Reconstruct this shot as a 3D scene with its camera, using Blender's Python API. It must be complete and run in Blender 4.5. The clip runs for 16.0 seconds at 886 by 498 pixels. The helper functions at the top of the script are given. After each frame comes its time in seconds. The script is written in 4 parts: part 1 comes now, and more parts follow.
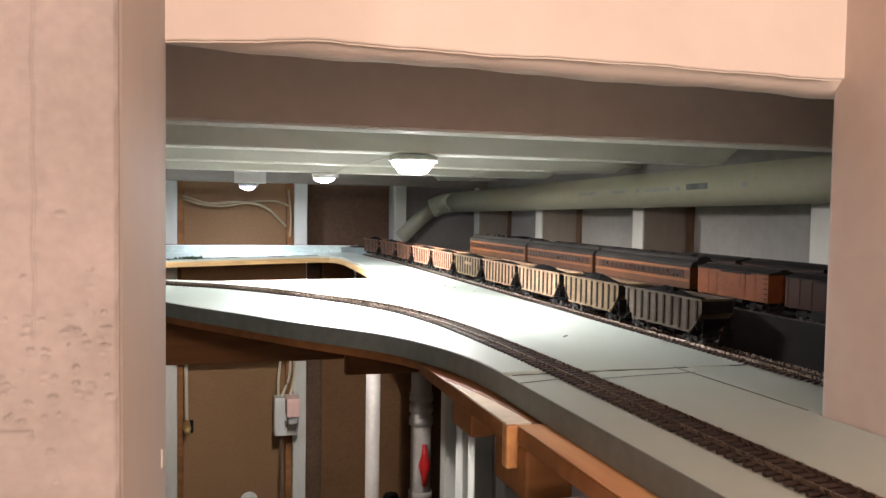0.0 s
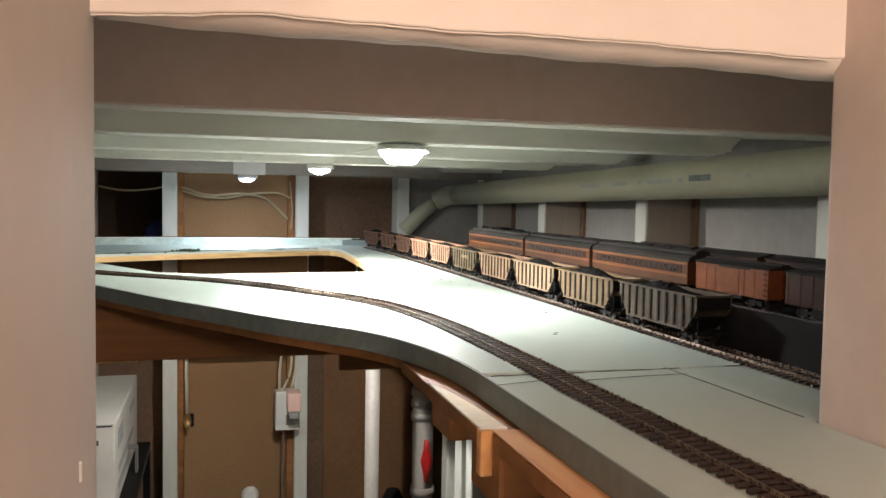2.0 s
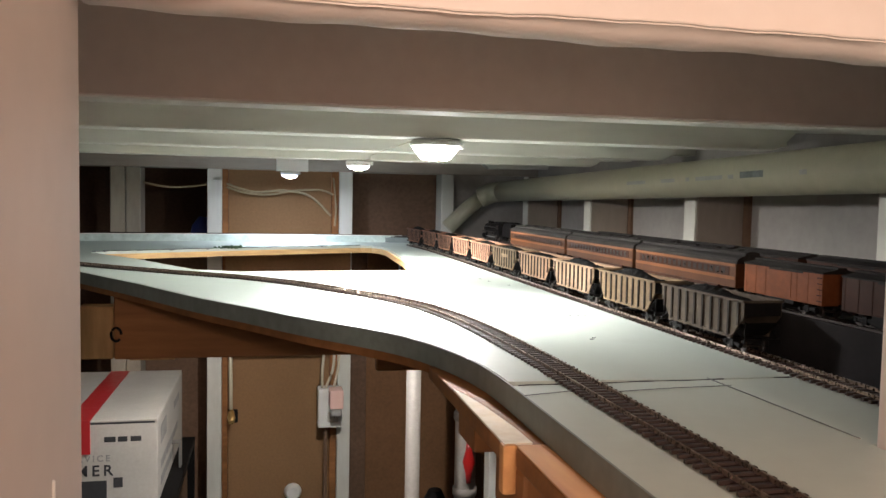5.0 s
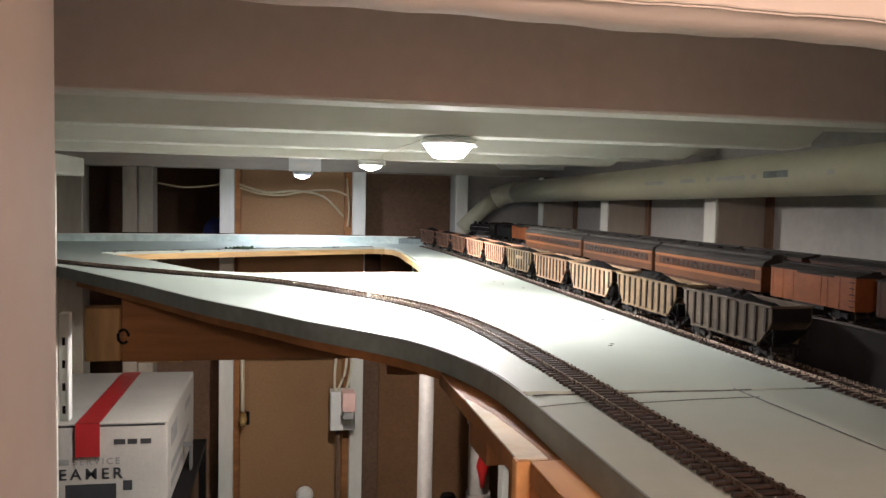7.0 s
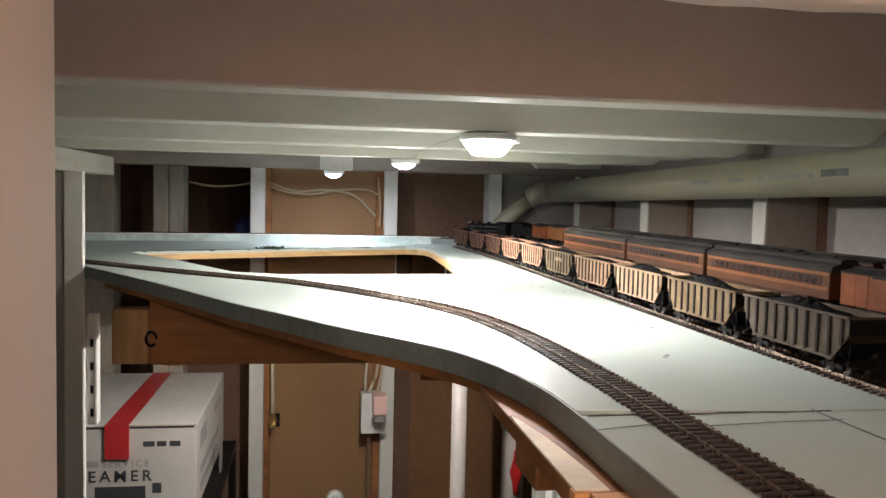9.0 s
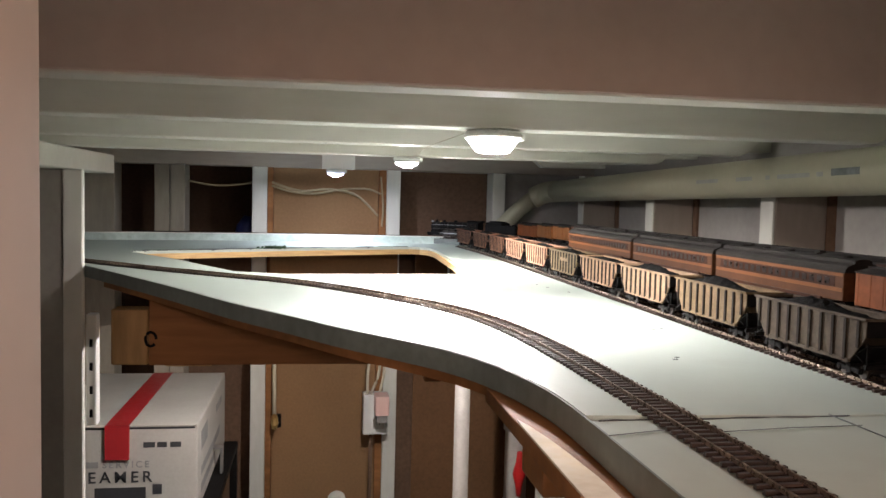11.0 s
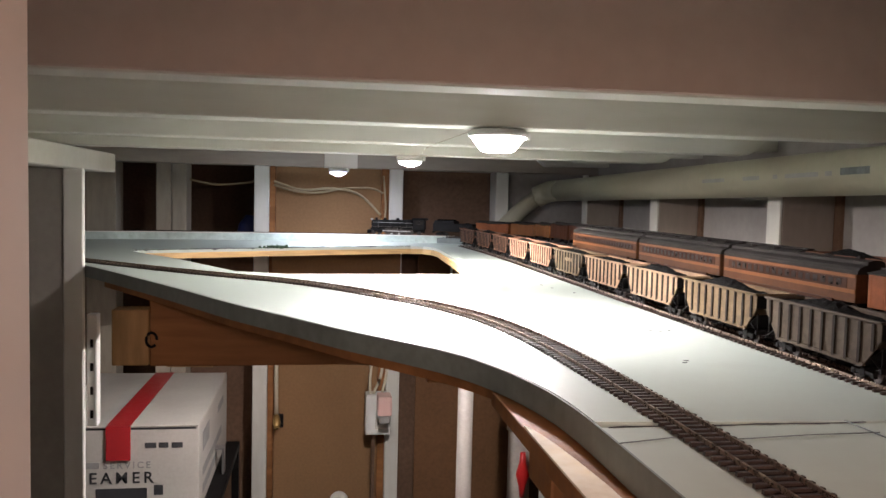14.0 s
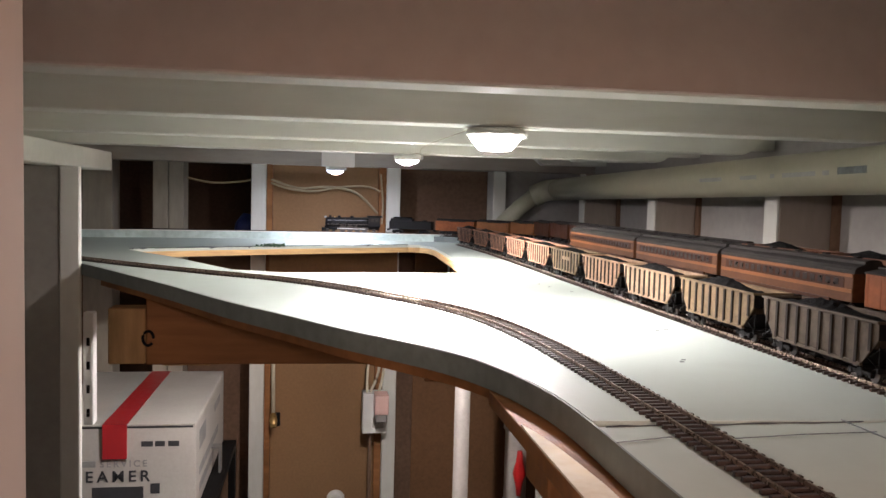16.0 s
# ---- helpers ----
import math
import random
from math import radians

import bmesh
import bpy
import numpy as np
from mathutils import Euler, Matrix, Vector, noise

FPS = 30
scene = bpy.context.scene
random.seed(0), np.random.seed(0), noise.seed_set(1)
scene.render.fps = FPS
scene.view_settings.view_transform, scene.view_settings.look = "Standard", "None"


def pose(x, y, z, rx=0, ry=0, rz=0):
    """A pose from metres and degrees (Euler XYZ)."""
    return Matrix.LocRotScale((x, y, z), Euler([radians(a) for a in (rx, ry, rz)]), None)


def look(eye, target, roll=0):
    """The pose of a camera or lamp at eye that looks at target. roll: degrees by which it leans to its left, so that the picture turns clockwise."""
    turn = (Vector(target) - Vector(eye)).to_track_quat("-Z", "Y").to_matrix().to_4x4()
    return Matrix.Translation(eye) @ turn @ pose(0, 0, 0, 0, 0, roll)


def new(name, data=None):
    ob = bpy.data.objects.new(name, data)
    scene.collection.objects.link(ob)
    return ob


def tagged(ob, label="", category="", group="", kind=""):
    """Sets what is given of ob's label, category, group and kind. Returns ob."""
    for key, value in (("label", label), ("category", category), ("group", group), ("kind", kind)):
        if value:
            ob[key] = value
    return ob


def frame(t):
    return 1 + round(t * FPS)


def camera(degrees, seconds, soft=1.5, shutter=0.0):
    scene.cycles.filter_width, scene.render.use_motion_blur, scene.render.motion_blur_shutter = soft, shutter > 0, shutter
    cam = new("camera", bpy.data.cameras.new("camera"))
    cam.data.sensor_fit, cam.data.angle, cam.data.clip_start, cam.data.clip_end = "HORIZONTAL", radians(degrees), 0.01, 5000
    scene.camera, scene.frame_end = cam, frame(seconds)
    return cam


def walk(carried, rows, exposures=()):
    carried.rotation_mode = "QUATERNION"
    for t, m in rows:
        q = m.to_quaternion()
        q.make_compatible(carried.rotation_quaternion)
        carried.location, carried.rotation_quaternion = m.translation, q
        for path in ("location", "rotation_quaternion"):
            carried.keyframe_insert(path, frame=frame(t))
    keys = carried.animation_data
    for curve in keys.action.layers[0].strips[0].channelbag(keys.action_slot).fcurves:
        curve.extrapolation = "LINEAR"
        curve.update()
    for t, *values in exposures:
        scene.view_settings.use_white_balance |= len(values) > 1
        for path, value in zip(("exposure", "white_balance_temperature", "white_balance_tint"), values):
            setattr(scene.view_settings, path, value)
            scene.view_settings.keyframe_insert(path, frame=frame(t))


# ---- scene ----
cam = camera(57.0, 16.0)
PATH = [
    (0, (0.034, -0.264, 1.731), (0.597, 1.653, 1.637), 0.9),
    (0.5, (0.044, -0.256, 1.731), (0.6, 1.662, 1.632), 1.0),
    (1, (0.056, -0.248, 1.731), (0.613, 1.67, 1.627), 1.1),
    (1.5, (0.064, -0.241, 1.731), (0.607, 1.68, 1.621), 1.0),
    (2, (0.071, -0.236, 1.73), (0.606, 1.688, 1.618), 1.0),
    (2.5, (0.079, -0.229, 1.73), (0.597, 1.7, 1.615), 1.0),
    (3, (0.082, -0.226, 1.73), (0.598, 1.703, 1.614), 1.0),
    (3.5, (0.084, -0.224, 1.73), (0.593, 1.707, 1.614), 1.0),
    (4, (0.089, -0.217, 1.73), (0.568, 1.721, 1.611), 1.0),
    (4.5, (0.092, -0.213, 1.731), (0.543, 1.732, 1.609), 1.0),
    (5, (0.098, -0.206, 1.731), (0.514, 1.746, 1.609), 1.1),
    (7.5, (0.108, -0.165, 1.729), (0.479, 1.797, 1.609), 1.2),
    (8, (0.107, -0.152, 1.729), (0.461, 1.813, 1.606), 1.2),
    (8.5, (0.107, -0.137, 1.729), (0.438, 1.831, 1.606), 1.3),
    (9, (0.107, -0.125, 1.729), (0.415, 1.847, 1.607), 1.3),
    (11.5, (0.108, -0.104, 1.727), (0.408, 1.87, 1.605), 1.4),
    (12, (0.108, -0.098, 1.728), (0.404, 1.877, 1.606), 1.4),
    (12.5, (0.107, -0.095, 1.728), (0.406, 1.879, 1.604), 1.4),
    (13, (0.108, -0.095, 1.728), (0.405, 1.879, 1.603), 1.4),
    (13.5, (0.108, -0.095, 1.728), (0.405, 1.879, 1.603), 1.4),
    (14, (0.108, -0.095, 1.728), (0.405, 1.879, 1.603), 1.4),
    (14.5, (0.108, -0.095, 1.728), (0.406, 1.879, 1.601), 1.4),
    (15, (0.108, -0.094, 1.727), (0.407, 1.879, 1.601), 1.4),
    (15.5, (0.107, -0.095, 1.728), (0.41, 1.878, 1.6), 1.4),
    (16, (0.108, -0.094, 1.728), (0.412, 1.879, 1.6), 1.5),
]
walk(cam, [(t, look(eye, target, roll)) for t, eye, target, roll in PATH],
     [(0, 0.06, 6350, 10), (1, 0.05, 6350, 9), (2, 0.03, 6350, 3.5), (3, 0.03, 6350, 3.5), (5, 0.02, 6380, 8), (7.5, 0.0, 6450, 11), (9, 0.0, 6450, 10),
      (12.5, 0.0, 6480, 14), (16, 0.02, 6480, 16)])

# ---- world and large lights ----
world = bpy.data.worlds.new("dim_surround")
world.use_nodes = True
world.node_tree.nodes["Background"].inputs[0].default_value = (0.6, 0.5, 0.42, 1)
world.node_tree.nodes["Background"].inputs[1].default_value = 0.02
scene.world = world


# unseen stand-ins for the warm room light; the second is added to reach the rails
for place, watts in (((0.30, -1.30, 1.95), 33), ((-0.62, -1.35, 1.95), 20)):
    room_light_data = bpy.data.lights.new("unseen_room_light", "POINT")
    room_light_data.energy, room_light_data.color, room_light_data.shadow_soft_size = watts, (1.0, 0.74, 0.605), 0.06
    new("unseen_room_light", room_light_data).location = place

# ---- materials ----


def mat(name, colour, rough=0.6, metal=0.0, vary=0.12, scale=8.0, fine=120.0, bump=0.15, depth=0.001, stretch=(1, 1, 1),
        tint=None, stain=0.0, spec=0.5, island=0.0):
    """Paint, wood or metal: base colour varied at a broad and a fine scale, with relief, stains and gloss changes."""
    m = bpy.data.materials.new(name)
    m.use_nodes = True
    t = m.node_tree
    n, l = t.nodes, t.links
    b = n["Principled BSDF"]
    b.inputs["Metallic"].default_value = metal
    b.inputs["Specular IOR Level"].default_value = spec
    tc = n.new("ShaderNodeTexCoord")
    mp = n.new("ShaderNodeMapping")
    mp.inputs["Scale"].default_value = stretch
    l.new(tc.outputs["Object"], mp.inputs["Vector"])

    def nz(s, d=4):
        x = n.new("ShaderNodeTexNoise")
        x.inputs["Scale"].default_value, x.inputs["Detail"].default_value = s, d
        l.new(mp.outputs[0], x.inputs["Vector"])
        return x
    broad, small = nz(scale), nz(fine, 5)
    dark = [c * (1 - vary * 1.6) for c in colour]
    light = [min(1, c * (1 + vary)) for c in colour]
    if tint:
        dark = list(tint)
    ramp = n.new("ShaderNodeValToRGB")
    ramp.color_ramp.elements[0].position, ramp.color_ramp.elements[1].position = 0.3, 0.7
    ramp.color_ramp.elements[0].color, ramp.color_ramp.elements[1].color = (*dark, 1), (*light, 1)
    l.new(broad.outputs["Fac"], ramp.inputs[0])
    mix = n.new("ShaderNodeMix")
    mix.data_type, mix.blend_type = "RGBA", "OVERLAY"
    mix.inputs[0].default_value = min(0.8, vary * 2.2)
    l.new(ramp.outputs[0], mix.inputs[6])
    l.new(small.outputs["Fac"], mix.inputs[7])
    out = mix.outputs[2]
    if stain:
        sp = nz(scale * 3.1, 6)
        sr = n.new("ShaderNodeValToRGB")
        sr.color_ramp.elements[0].position, sr.color_ramp.elements[1].position = 0.60, 0.72
        sr.color_ramp.elements[0].color, sr.color_ramp.elements[1].color = (0, 0, 0, 1), (stain, stain, stain, 1)
        l.new(sp.outputs["Fac"], sr.inputs[0])
        mx = n.new("ShaderNodeMix")
        mx.data_type, mx.blend_type = "RGBA", "MIX"
        l.new(sr.outputs[0], mx.inputs[0])
        l.new(out, mx.inputs[6])
        mx.inputs[7].default_value = (colour[0] * 0.45, colour[1] * 0.4, colour[2] * 0.35, 1)
        out = mx.outputs[2]
    if island:
        oi = n.new("ShaderNodeObjectInfo")
        hs = n.new("ShaderNodeHueSaturation")
        mr = n.new("ShaderNodeMapRange")
        mr.inputs[3].default_value, mr.inputs[4].default_value = 1 - island, 1 + island
        l.new(oi.outputs["Random"], mr.inputs[0])
        l.new(mr.outputs[0], hs.inputs["Value"])
        l.new(out, hs.inputs["Color"])
        out = hs.outputs[0]
    l.new(out, b.inputs["Base Color"])
    rr = n.new("ShaderNodeMapRange")
    rr.inputs[3].default_value, rr.inputs[4].default_value = max(0.03, rough - 0.12), min(1, rough + 0.12)
    l.new(small.outputs["Fac"], rr.inputs[0])
    l.new(rr.outputs[0], b.inputs["Roughness"])
    bp = n.new("ShaderNodeBump")
    bp.inputs["Strength"].default_value, bp.inputs["Distance"].default_value = bump, depth
    l.new(small.outputs["Fac"], bp.inputs["Height"])
    l.new(bp.outputs[0], b.inputs["Normal"])
    return m


def glow(name, colour, strength):
    m = bpy.data.materials.new(name)
    m.use_nodes = True
    b = m.node_tree.nodes["Principled BSDF"]
    b.inputs["Base Color"].default_value = (0.9, 0.9, 0.9, 1)
    b.inputs["Emission Color"].default_value = (*colour, 1)
    b.inputs["Emission Strength"].default_value = strength
    return m


M = {}
M["cream"] = mat("cream_wall_paint", (0.82, 0.75, 0.69), 0.55, vary=0.05, scale=5, fine=60, bump=0.25, depth=0.0012)
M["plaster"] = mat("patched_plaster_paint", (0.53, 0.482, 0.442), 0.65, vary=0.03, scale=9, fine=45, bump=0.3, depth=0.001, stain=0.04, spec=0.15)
# same plaster, darkened so the front face looks less lit than the side
M["skin"] = mat("rough_plaster_dim_face", (0.365, 0.337, 0.324), 0.7, vary=0.07, scale=40, fine=350, bump=0.3, depth=0.0003, stain=0.12, spec=0.15)
# wall paint, also the warm shade tone of the first joist
M["beige"] = mat("beige_wall_and_joist_shade", (0.56, 0.47, 0.42), 0.55, vary=0.05, scale=5, fine=60, bump=0.25, depth=0.0012)
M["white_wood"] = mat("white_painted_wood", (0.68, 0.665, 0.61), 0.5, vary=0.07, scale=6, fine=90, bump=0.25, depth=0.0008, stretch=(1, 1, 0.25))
M["joist"] = mat("white_painted_joist", (0.67, 0.655, 0.59), 0.5, vary=0.07, scale=5, fine=80, bump=0.25, depth=0.0008, stretch=(0.15, 1, 1), stain=0.06)
M["table"] = mat("grey_green_table_paint", (0.44, 0.505, 0.465), 0.42, vary=0.05, scale=3.5, fine=60, bump=0.2, depth=0.0008, stain=0.10)
M["lip"] = mat("pale_green_worn_paint", (0.46, 0.55, 0.51), 0.5, vary=0.15, scale=14, fine=90, bump=0.3, depth=0.0008, stain=0.35)
M["fascia"] = mat("grey_green_edge_paint", (0.18, 0.21, 0.20), 0.5, vary=0.15, scale=9, fine=90, bump=0.3, depth=0.0008)
M["ply"] = mat("raw_plywood_edge", (0.62, 0.40, 0.18), 0.65, vary=0.2, scale=14, fine=90, bump=0.3, stretch=(0.3, 0.3, 3))
# darker copies of the white paint, for wood that gets less lamp light
M["plate"] = mat("dimmed_painted_plate", (0.38, 0.33, 0.28), 0.6, vary=0.08, scale=6, fine=90, bump=0.2, depth=0.0008, stretch=(0.2, 1, 1), stain=0.1)
M["dimmed_wood"] = mat("dimmed_painted_wood", (0.40, 0.35, 0.28), 0.6, vary=0.1, scale=6, fine=90, bump=0.25, depth=0.0008, stretch=(1, 1, 0.25), stain=0.1)
M["pine_b"] = mat("aged_pine_block", (0.46, 0.28, 0.13), 0.65, vary=0.2, scale=12, fine=80, bump=0.3, stretch=(1, 1, 0.15), stain=0.15, spec=0.15)
M["pine"] = mat("bare_pine", (0.28, 0.125, 0.05), 0.6, vary=0.2, scale=10, fine=70, bump=0.3, stretch=(0.12, 1, 1), spec=0.15)
# the next two pines carry light on the rails in their colour
M["pine_p"] = mat("lamplit_pine", (0.86, 0.74, 0.56), 0.7, vary=0.18, scale=12, fine=80, bump=0.3, stretch=(1, 1, 0.15), spec=0.15)
M["pine_y"] = mat("lit_orange_pine", (0.66, 0.34, 0.14), 0.65, vary=0.22, scale=10, fine=70, bump=0.3, stretch=(1, 0.12, 1), stain=0.12, spec=0.15)
M["stud_side"] = mat("grey_brown_stud", (0.30, 0.245, 0.205), 0.65, vary=0.07, scale=8, fine=90, bump=0.2, stretch=(1, 1, 0.3))
M["hardboard"] = mat("brown_hardboard", (0.29, 0.165, 0.082), 0.7, vary=0.08, scale=3, fine=130, bump=0.12, spec=0.15)
# darker hardboard copy that holds the shade under the table
M["shade_board"] = mat("shaded_hardboard", (0.17, 0.086, 0.043), 0.7, vary=0.12, scale=3, fine=110, bump=0.12, spec=0.15)
M["dark_board"] = mat("dark_brown_board", (0.16, 0.095, 0.062), 0.75, vary=0.15, scale=3, fine=90, bump=0.12, spec=0.15)
M["wallboard"] = mat("pale_wall_panel", (0.36, 0.335, 0.315), 0.65, vary=0.08, scale=4, fine=60, bump=0.25, stain=0.08)
M["grey_wall"] = mat("grey_painted_partition", (0.34, 0.315, 0.28), 0.6, vary=0.07, scale=4, fine=70, bump=0.25)
M["floor"] = mat("grey_concrete", (0.24, 0.22, 0.20), 0.8, vary=0.15, scale=3, fine=60, bump=0.3)
M["pvc"] = mat("white_drain_pipe", (0.43, 0.40, 0.295), 0.42, vary=0.05, scale=4, fine=60, bump=0.08)
M["tie"] = mat("brown_plastic_tie", (0.036, 0.021, 0.016), 0.5, vary=0.2, scale=60, fine=400, bump=0.2, depth=0.0003, island=0.3, spec=0.45)
M["rail"] = mat("nickel_rail", (0.33, 0.25, 0.195), 0.28, 0.85, vary=0.12, scale=20, fine=300, bump=0.08, depth=0.0003)
# dark brown for the shadow lying between the rails
M["roadbed"] = mat("rail_shadow_strip", (0.026, 0.016, 0.013), 0.85, vary=0.2, scale=40, fine=300, bump=0.3, spec=0.12)
M["riser"] = mat("dark_grey_riser", (0.021, 0.020, 0.021), 0.75, vary=0.15, scale=8, fine=90, bump=0.2, spec=0.06)
M["hop_grey"] = mat("grey_hopper_paint", (0.15, 0.105, 0.06), 0.6, vary=0.2, scale=25, fine=220, bump=0.15, stain=0.3, spec=0.12)
# darker hopper paint that puts the nearest car in shade
M["hop_shade"] = mat("shaded_hopper_paint", (0.085, 0.066, 0.048), 0.65, vary=0.2, scale=25, fine=220, bump=0.15, stain=0.3, spec=0.12)
M["hop_tan"] = mat("tan_hopper_paint", (0.26, 0.18, 0.115), 0.6, vary=0.2, scale=25, fine=220, bump=0.15, stain=0.3, spec=0.12)
M["hop_orange"] = mat("weathered_orange_hopper_paint", (0.32, 0.20, 0.125), 0.6, vary=0.2, scale=25, fine=220, bump=0.15, stain=0.3, spec=0.12)
M["hop_pink"] = mat("faded_red_hopper_paint", (0.33, 0.18, 0.12), 0.6, vary=0.18, scale=25, fine=220, bump=0.15, stain=0.3, spec=0.12)
M["hop_brown"] = mat("brown_hopper_paint", (0.13, 0.06, 0.036), 0.6, vary=0.2, scale=25, fine=220, bump=0.15, stain=0.3, spec=0.12)
# rib colour holds the thin shadows seen between the side panels
M["rib"] = mat("shadow_dark_rib_paint", (0.022, 0.016, 0.012), 0.7, vary=0.2, scale=25, fine=220, bump=0.15, spec=0.12)
M["black"] = mat("black_metal_paint", (0.010, 0.009, 0.009), 0.6, vary=0.2, scale=25, fine=200, bump=0.15, spec=0.1)
M["coal"] = mat("coal", (0.006, 0.006, 0.006), 0.85, vary=0.3, scale=200, fine=700, bump=0.8, depth=0.002, spec=0.12)
M["orange"] = mat("orange_coach_paint", (0.18, 0.072, 0.026), 0.45, vary=0.12, scale=20, fine=200, bump=0.1, stain=0.1, spec=0.12)
M["coach"] = mat("brown_orange_coach_paint", (0.085, 0.036, 0.016), 0.5, vary=0.15, scale=20, fine=200, bump=0.1, stain=0.15, spec=0.12)
M["maroon"] = mat("dark_maroon_coach_paint", (0.045, 0.016, 0.008), 0.5, vary=0.15, scale=20, fine=200, bump=0.1, spec=0.12)
M["roof"] = mat("dark_coach_roof", (0.020, 0.017, 0.015), 0.85, vary=0.25, scale=25, fine=200, bump=0.2, spec=0.25)
M["boxred"] = mat("red_boxcar_paint", (0.19, 0.060, 0.021), 0.5, vary=0.15, scale=20, fine=200, bump=0.12, stain=0.15, spec=0.12)
M["glass"] = mat("dark_coach_window", (0.012, 0.008, 0.006), 0.3, vary=0.1, scale=20, fine=200, bump=0.02, spec=0.2)
M["wheel"] = mat("blackened_wheel", (0.06, 0.05, 0.045), 0.4, 0.6, vary=0.15, scale=60, fine=300, bump=0.1)
M["card"] = mat("white_cardboard", (0.58, 0.545, 0.50), 0.7, vary=0.05, scale=8, fine=140, bump=0.15)
M["tape"] = mat("red_packing_tape", (0.50, 0.03, 0.035), 0.4, vary=0.03, scale=12, fine=90, bump=0.1)
# print on the carton, and the shadow strip below its flaps
M["ink"] = mat("dark_ink_and_flap_shadow", (0.05, 0.05, 0.055), 0.6, vary=0.1, scale=30, fine=200, bump=0.05)
M["ink_grey"] = mat("grey_printing_ink", (0.36, 0.35, 0.34), 0.6, vary=0.1, scale=30, fine=200, bump=0.05)
M["old_white"] = mat("aged_white_pipe_paint", (0.40, 0.355, 0.32), 0.5, vary=0.07, scale=8, fine=110, bump=0.1, stain=0.06)
M["plastic"] = mat("white_plastic", (0.74, 0.73, 0.70), 0.35, vary=0.03, scale=10, fine=120, bump=0.05)
M["pink"] = mat("pale_pink_adapter", (0.80, 0.52, 0.46), 0.35, vary=0.03, scale=10, fine=120, bump=0.05)
M["old_cable"] = mat("yellowed_cable_sheath", (0.36, 0.28, 0.17), 0.55, vary=0.08, scale=10, fine=120, bump=0.05)
M["cable"] = mat("cream_cable_sheath", (0.66, 0.60, 0.46), 0.45, vary=0.06, scale=10, fine=120, bump=0.05)
M["red"] = mat("red_valve_handle", (0.55, 0.02, 0.02), 0.35, vary=0.06, scale=10, fine=120, bump=0.05)
M["brass"] = mat("brass_fitting", (0.65, 0.45, 0.18), 0.3, 0.8, vary=0.08, scale=20, fine=120, bump=0.05)
M["steel"] = mat("grey_steel", (0.45, 0.45, 0.45), 0.35, 0.8, vary=0.08, scale=20, fine=120, bump=0.05)
M["blue"] = mat("dark_blue_plastic", (0.02, 0.03, 0.14), 0.5, vary=0.1, scale=10, fine=100, bump=0.1)
M["scuff"] = mat("dark_joint_filler", (0.06, 0.07, 0.08), 0.7, vary=0.2, scale=40, fine=200, bump=0.3)
M["thin_dark"] = mat("thin_dark_mark", (0.15, 0.165, 0.17), 0.7, vary=0.2, scale=40, fine=200, bump=0.1)
M["moss"] = mat("green_ground_foam", (0.05, 0.10, 0.06), 0.9, vary=0.3, scale=60, fine=300, bump=0.6, depth=0.002)
M["led"] = glow("white_led_diffuser", (1.0, 1.0, 0.98), 42)
M["led_face"] = glow("white_led_face", (1.0, 0.93, 0.915), 2100)
M["led_far"] = glow("white_led_diffuser_small", (1.0, 0.95, 0.90), 16500)
M["led_blue"] = glow("blue_white_led_diffuser", (0.80, 0.85, 1.0), 2900)
M["led_dome"] = glow("white_led_dome", (1.0, 0.98, 1.0), 14)
M["led_soft"] = glow("blue_led_dome", (0.62, 0.66, 1.0), 9)

# ---- mesh helpers ----


def finish(bm, smooth=False):
    bmesh.ops.recalc_face_normals(bm, faces=bm.faces)
    if smooth:
        for f in bm.faces:
            f.smooth = True
    return bm


def part(name, bm, material, parent=None, label="", m=None):
    me = bpy.data.meshes.new(name)
    finish(bm)
    bm.to_mesh(me)
    bm.free()
    me.materials.append(material)
    ob = new(name, me)
    if parent is not None:
        ob.parent = parent
    if m is not None:
        ob.matrix_basis = m
    if label:
        tagged(ob, label)
    return ob


def structure(name, bm, material, label, category, kind="structure"):
    return tagged(part(name, bm, material), label, category, kind=kind)


def add_box(bm, x0, x1, y0, y1, z0, z1, bevel=0.0, seg=1):
    g = bmesh.ops.create_cube(bm, size=1.0)
    vs = g["verts"]
    for v in vs:
        v.co = Vector((x0 + (v.co.x + 0.5) * (x1 - x0), y0 + (v.co.y + 0.5) * (y1 - y0), z0 + (v.co.z + 0.5) * (z1 - z0)))
    if bevel:
        es = list({e for v in vs for e in v.link_edges})
        bmesh.ops.bevel(bm, geom=es, offset=bevel, segments=seg, affect="EDGES", profile=0.6)
    return bm


def box(x0, x1, y0, y1, z0, z1, bevel=0.0, seg=1):
    return add_box(bmesh.new(), x0, x1, y0, y1, z0, z1, bevel, seg)


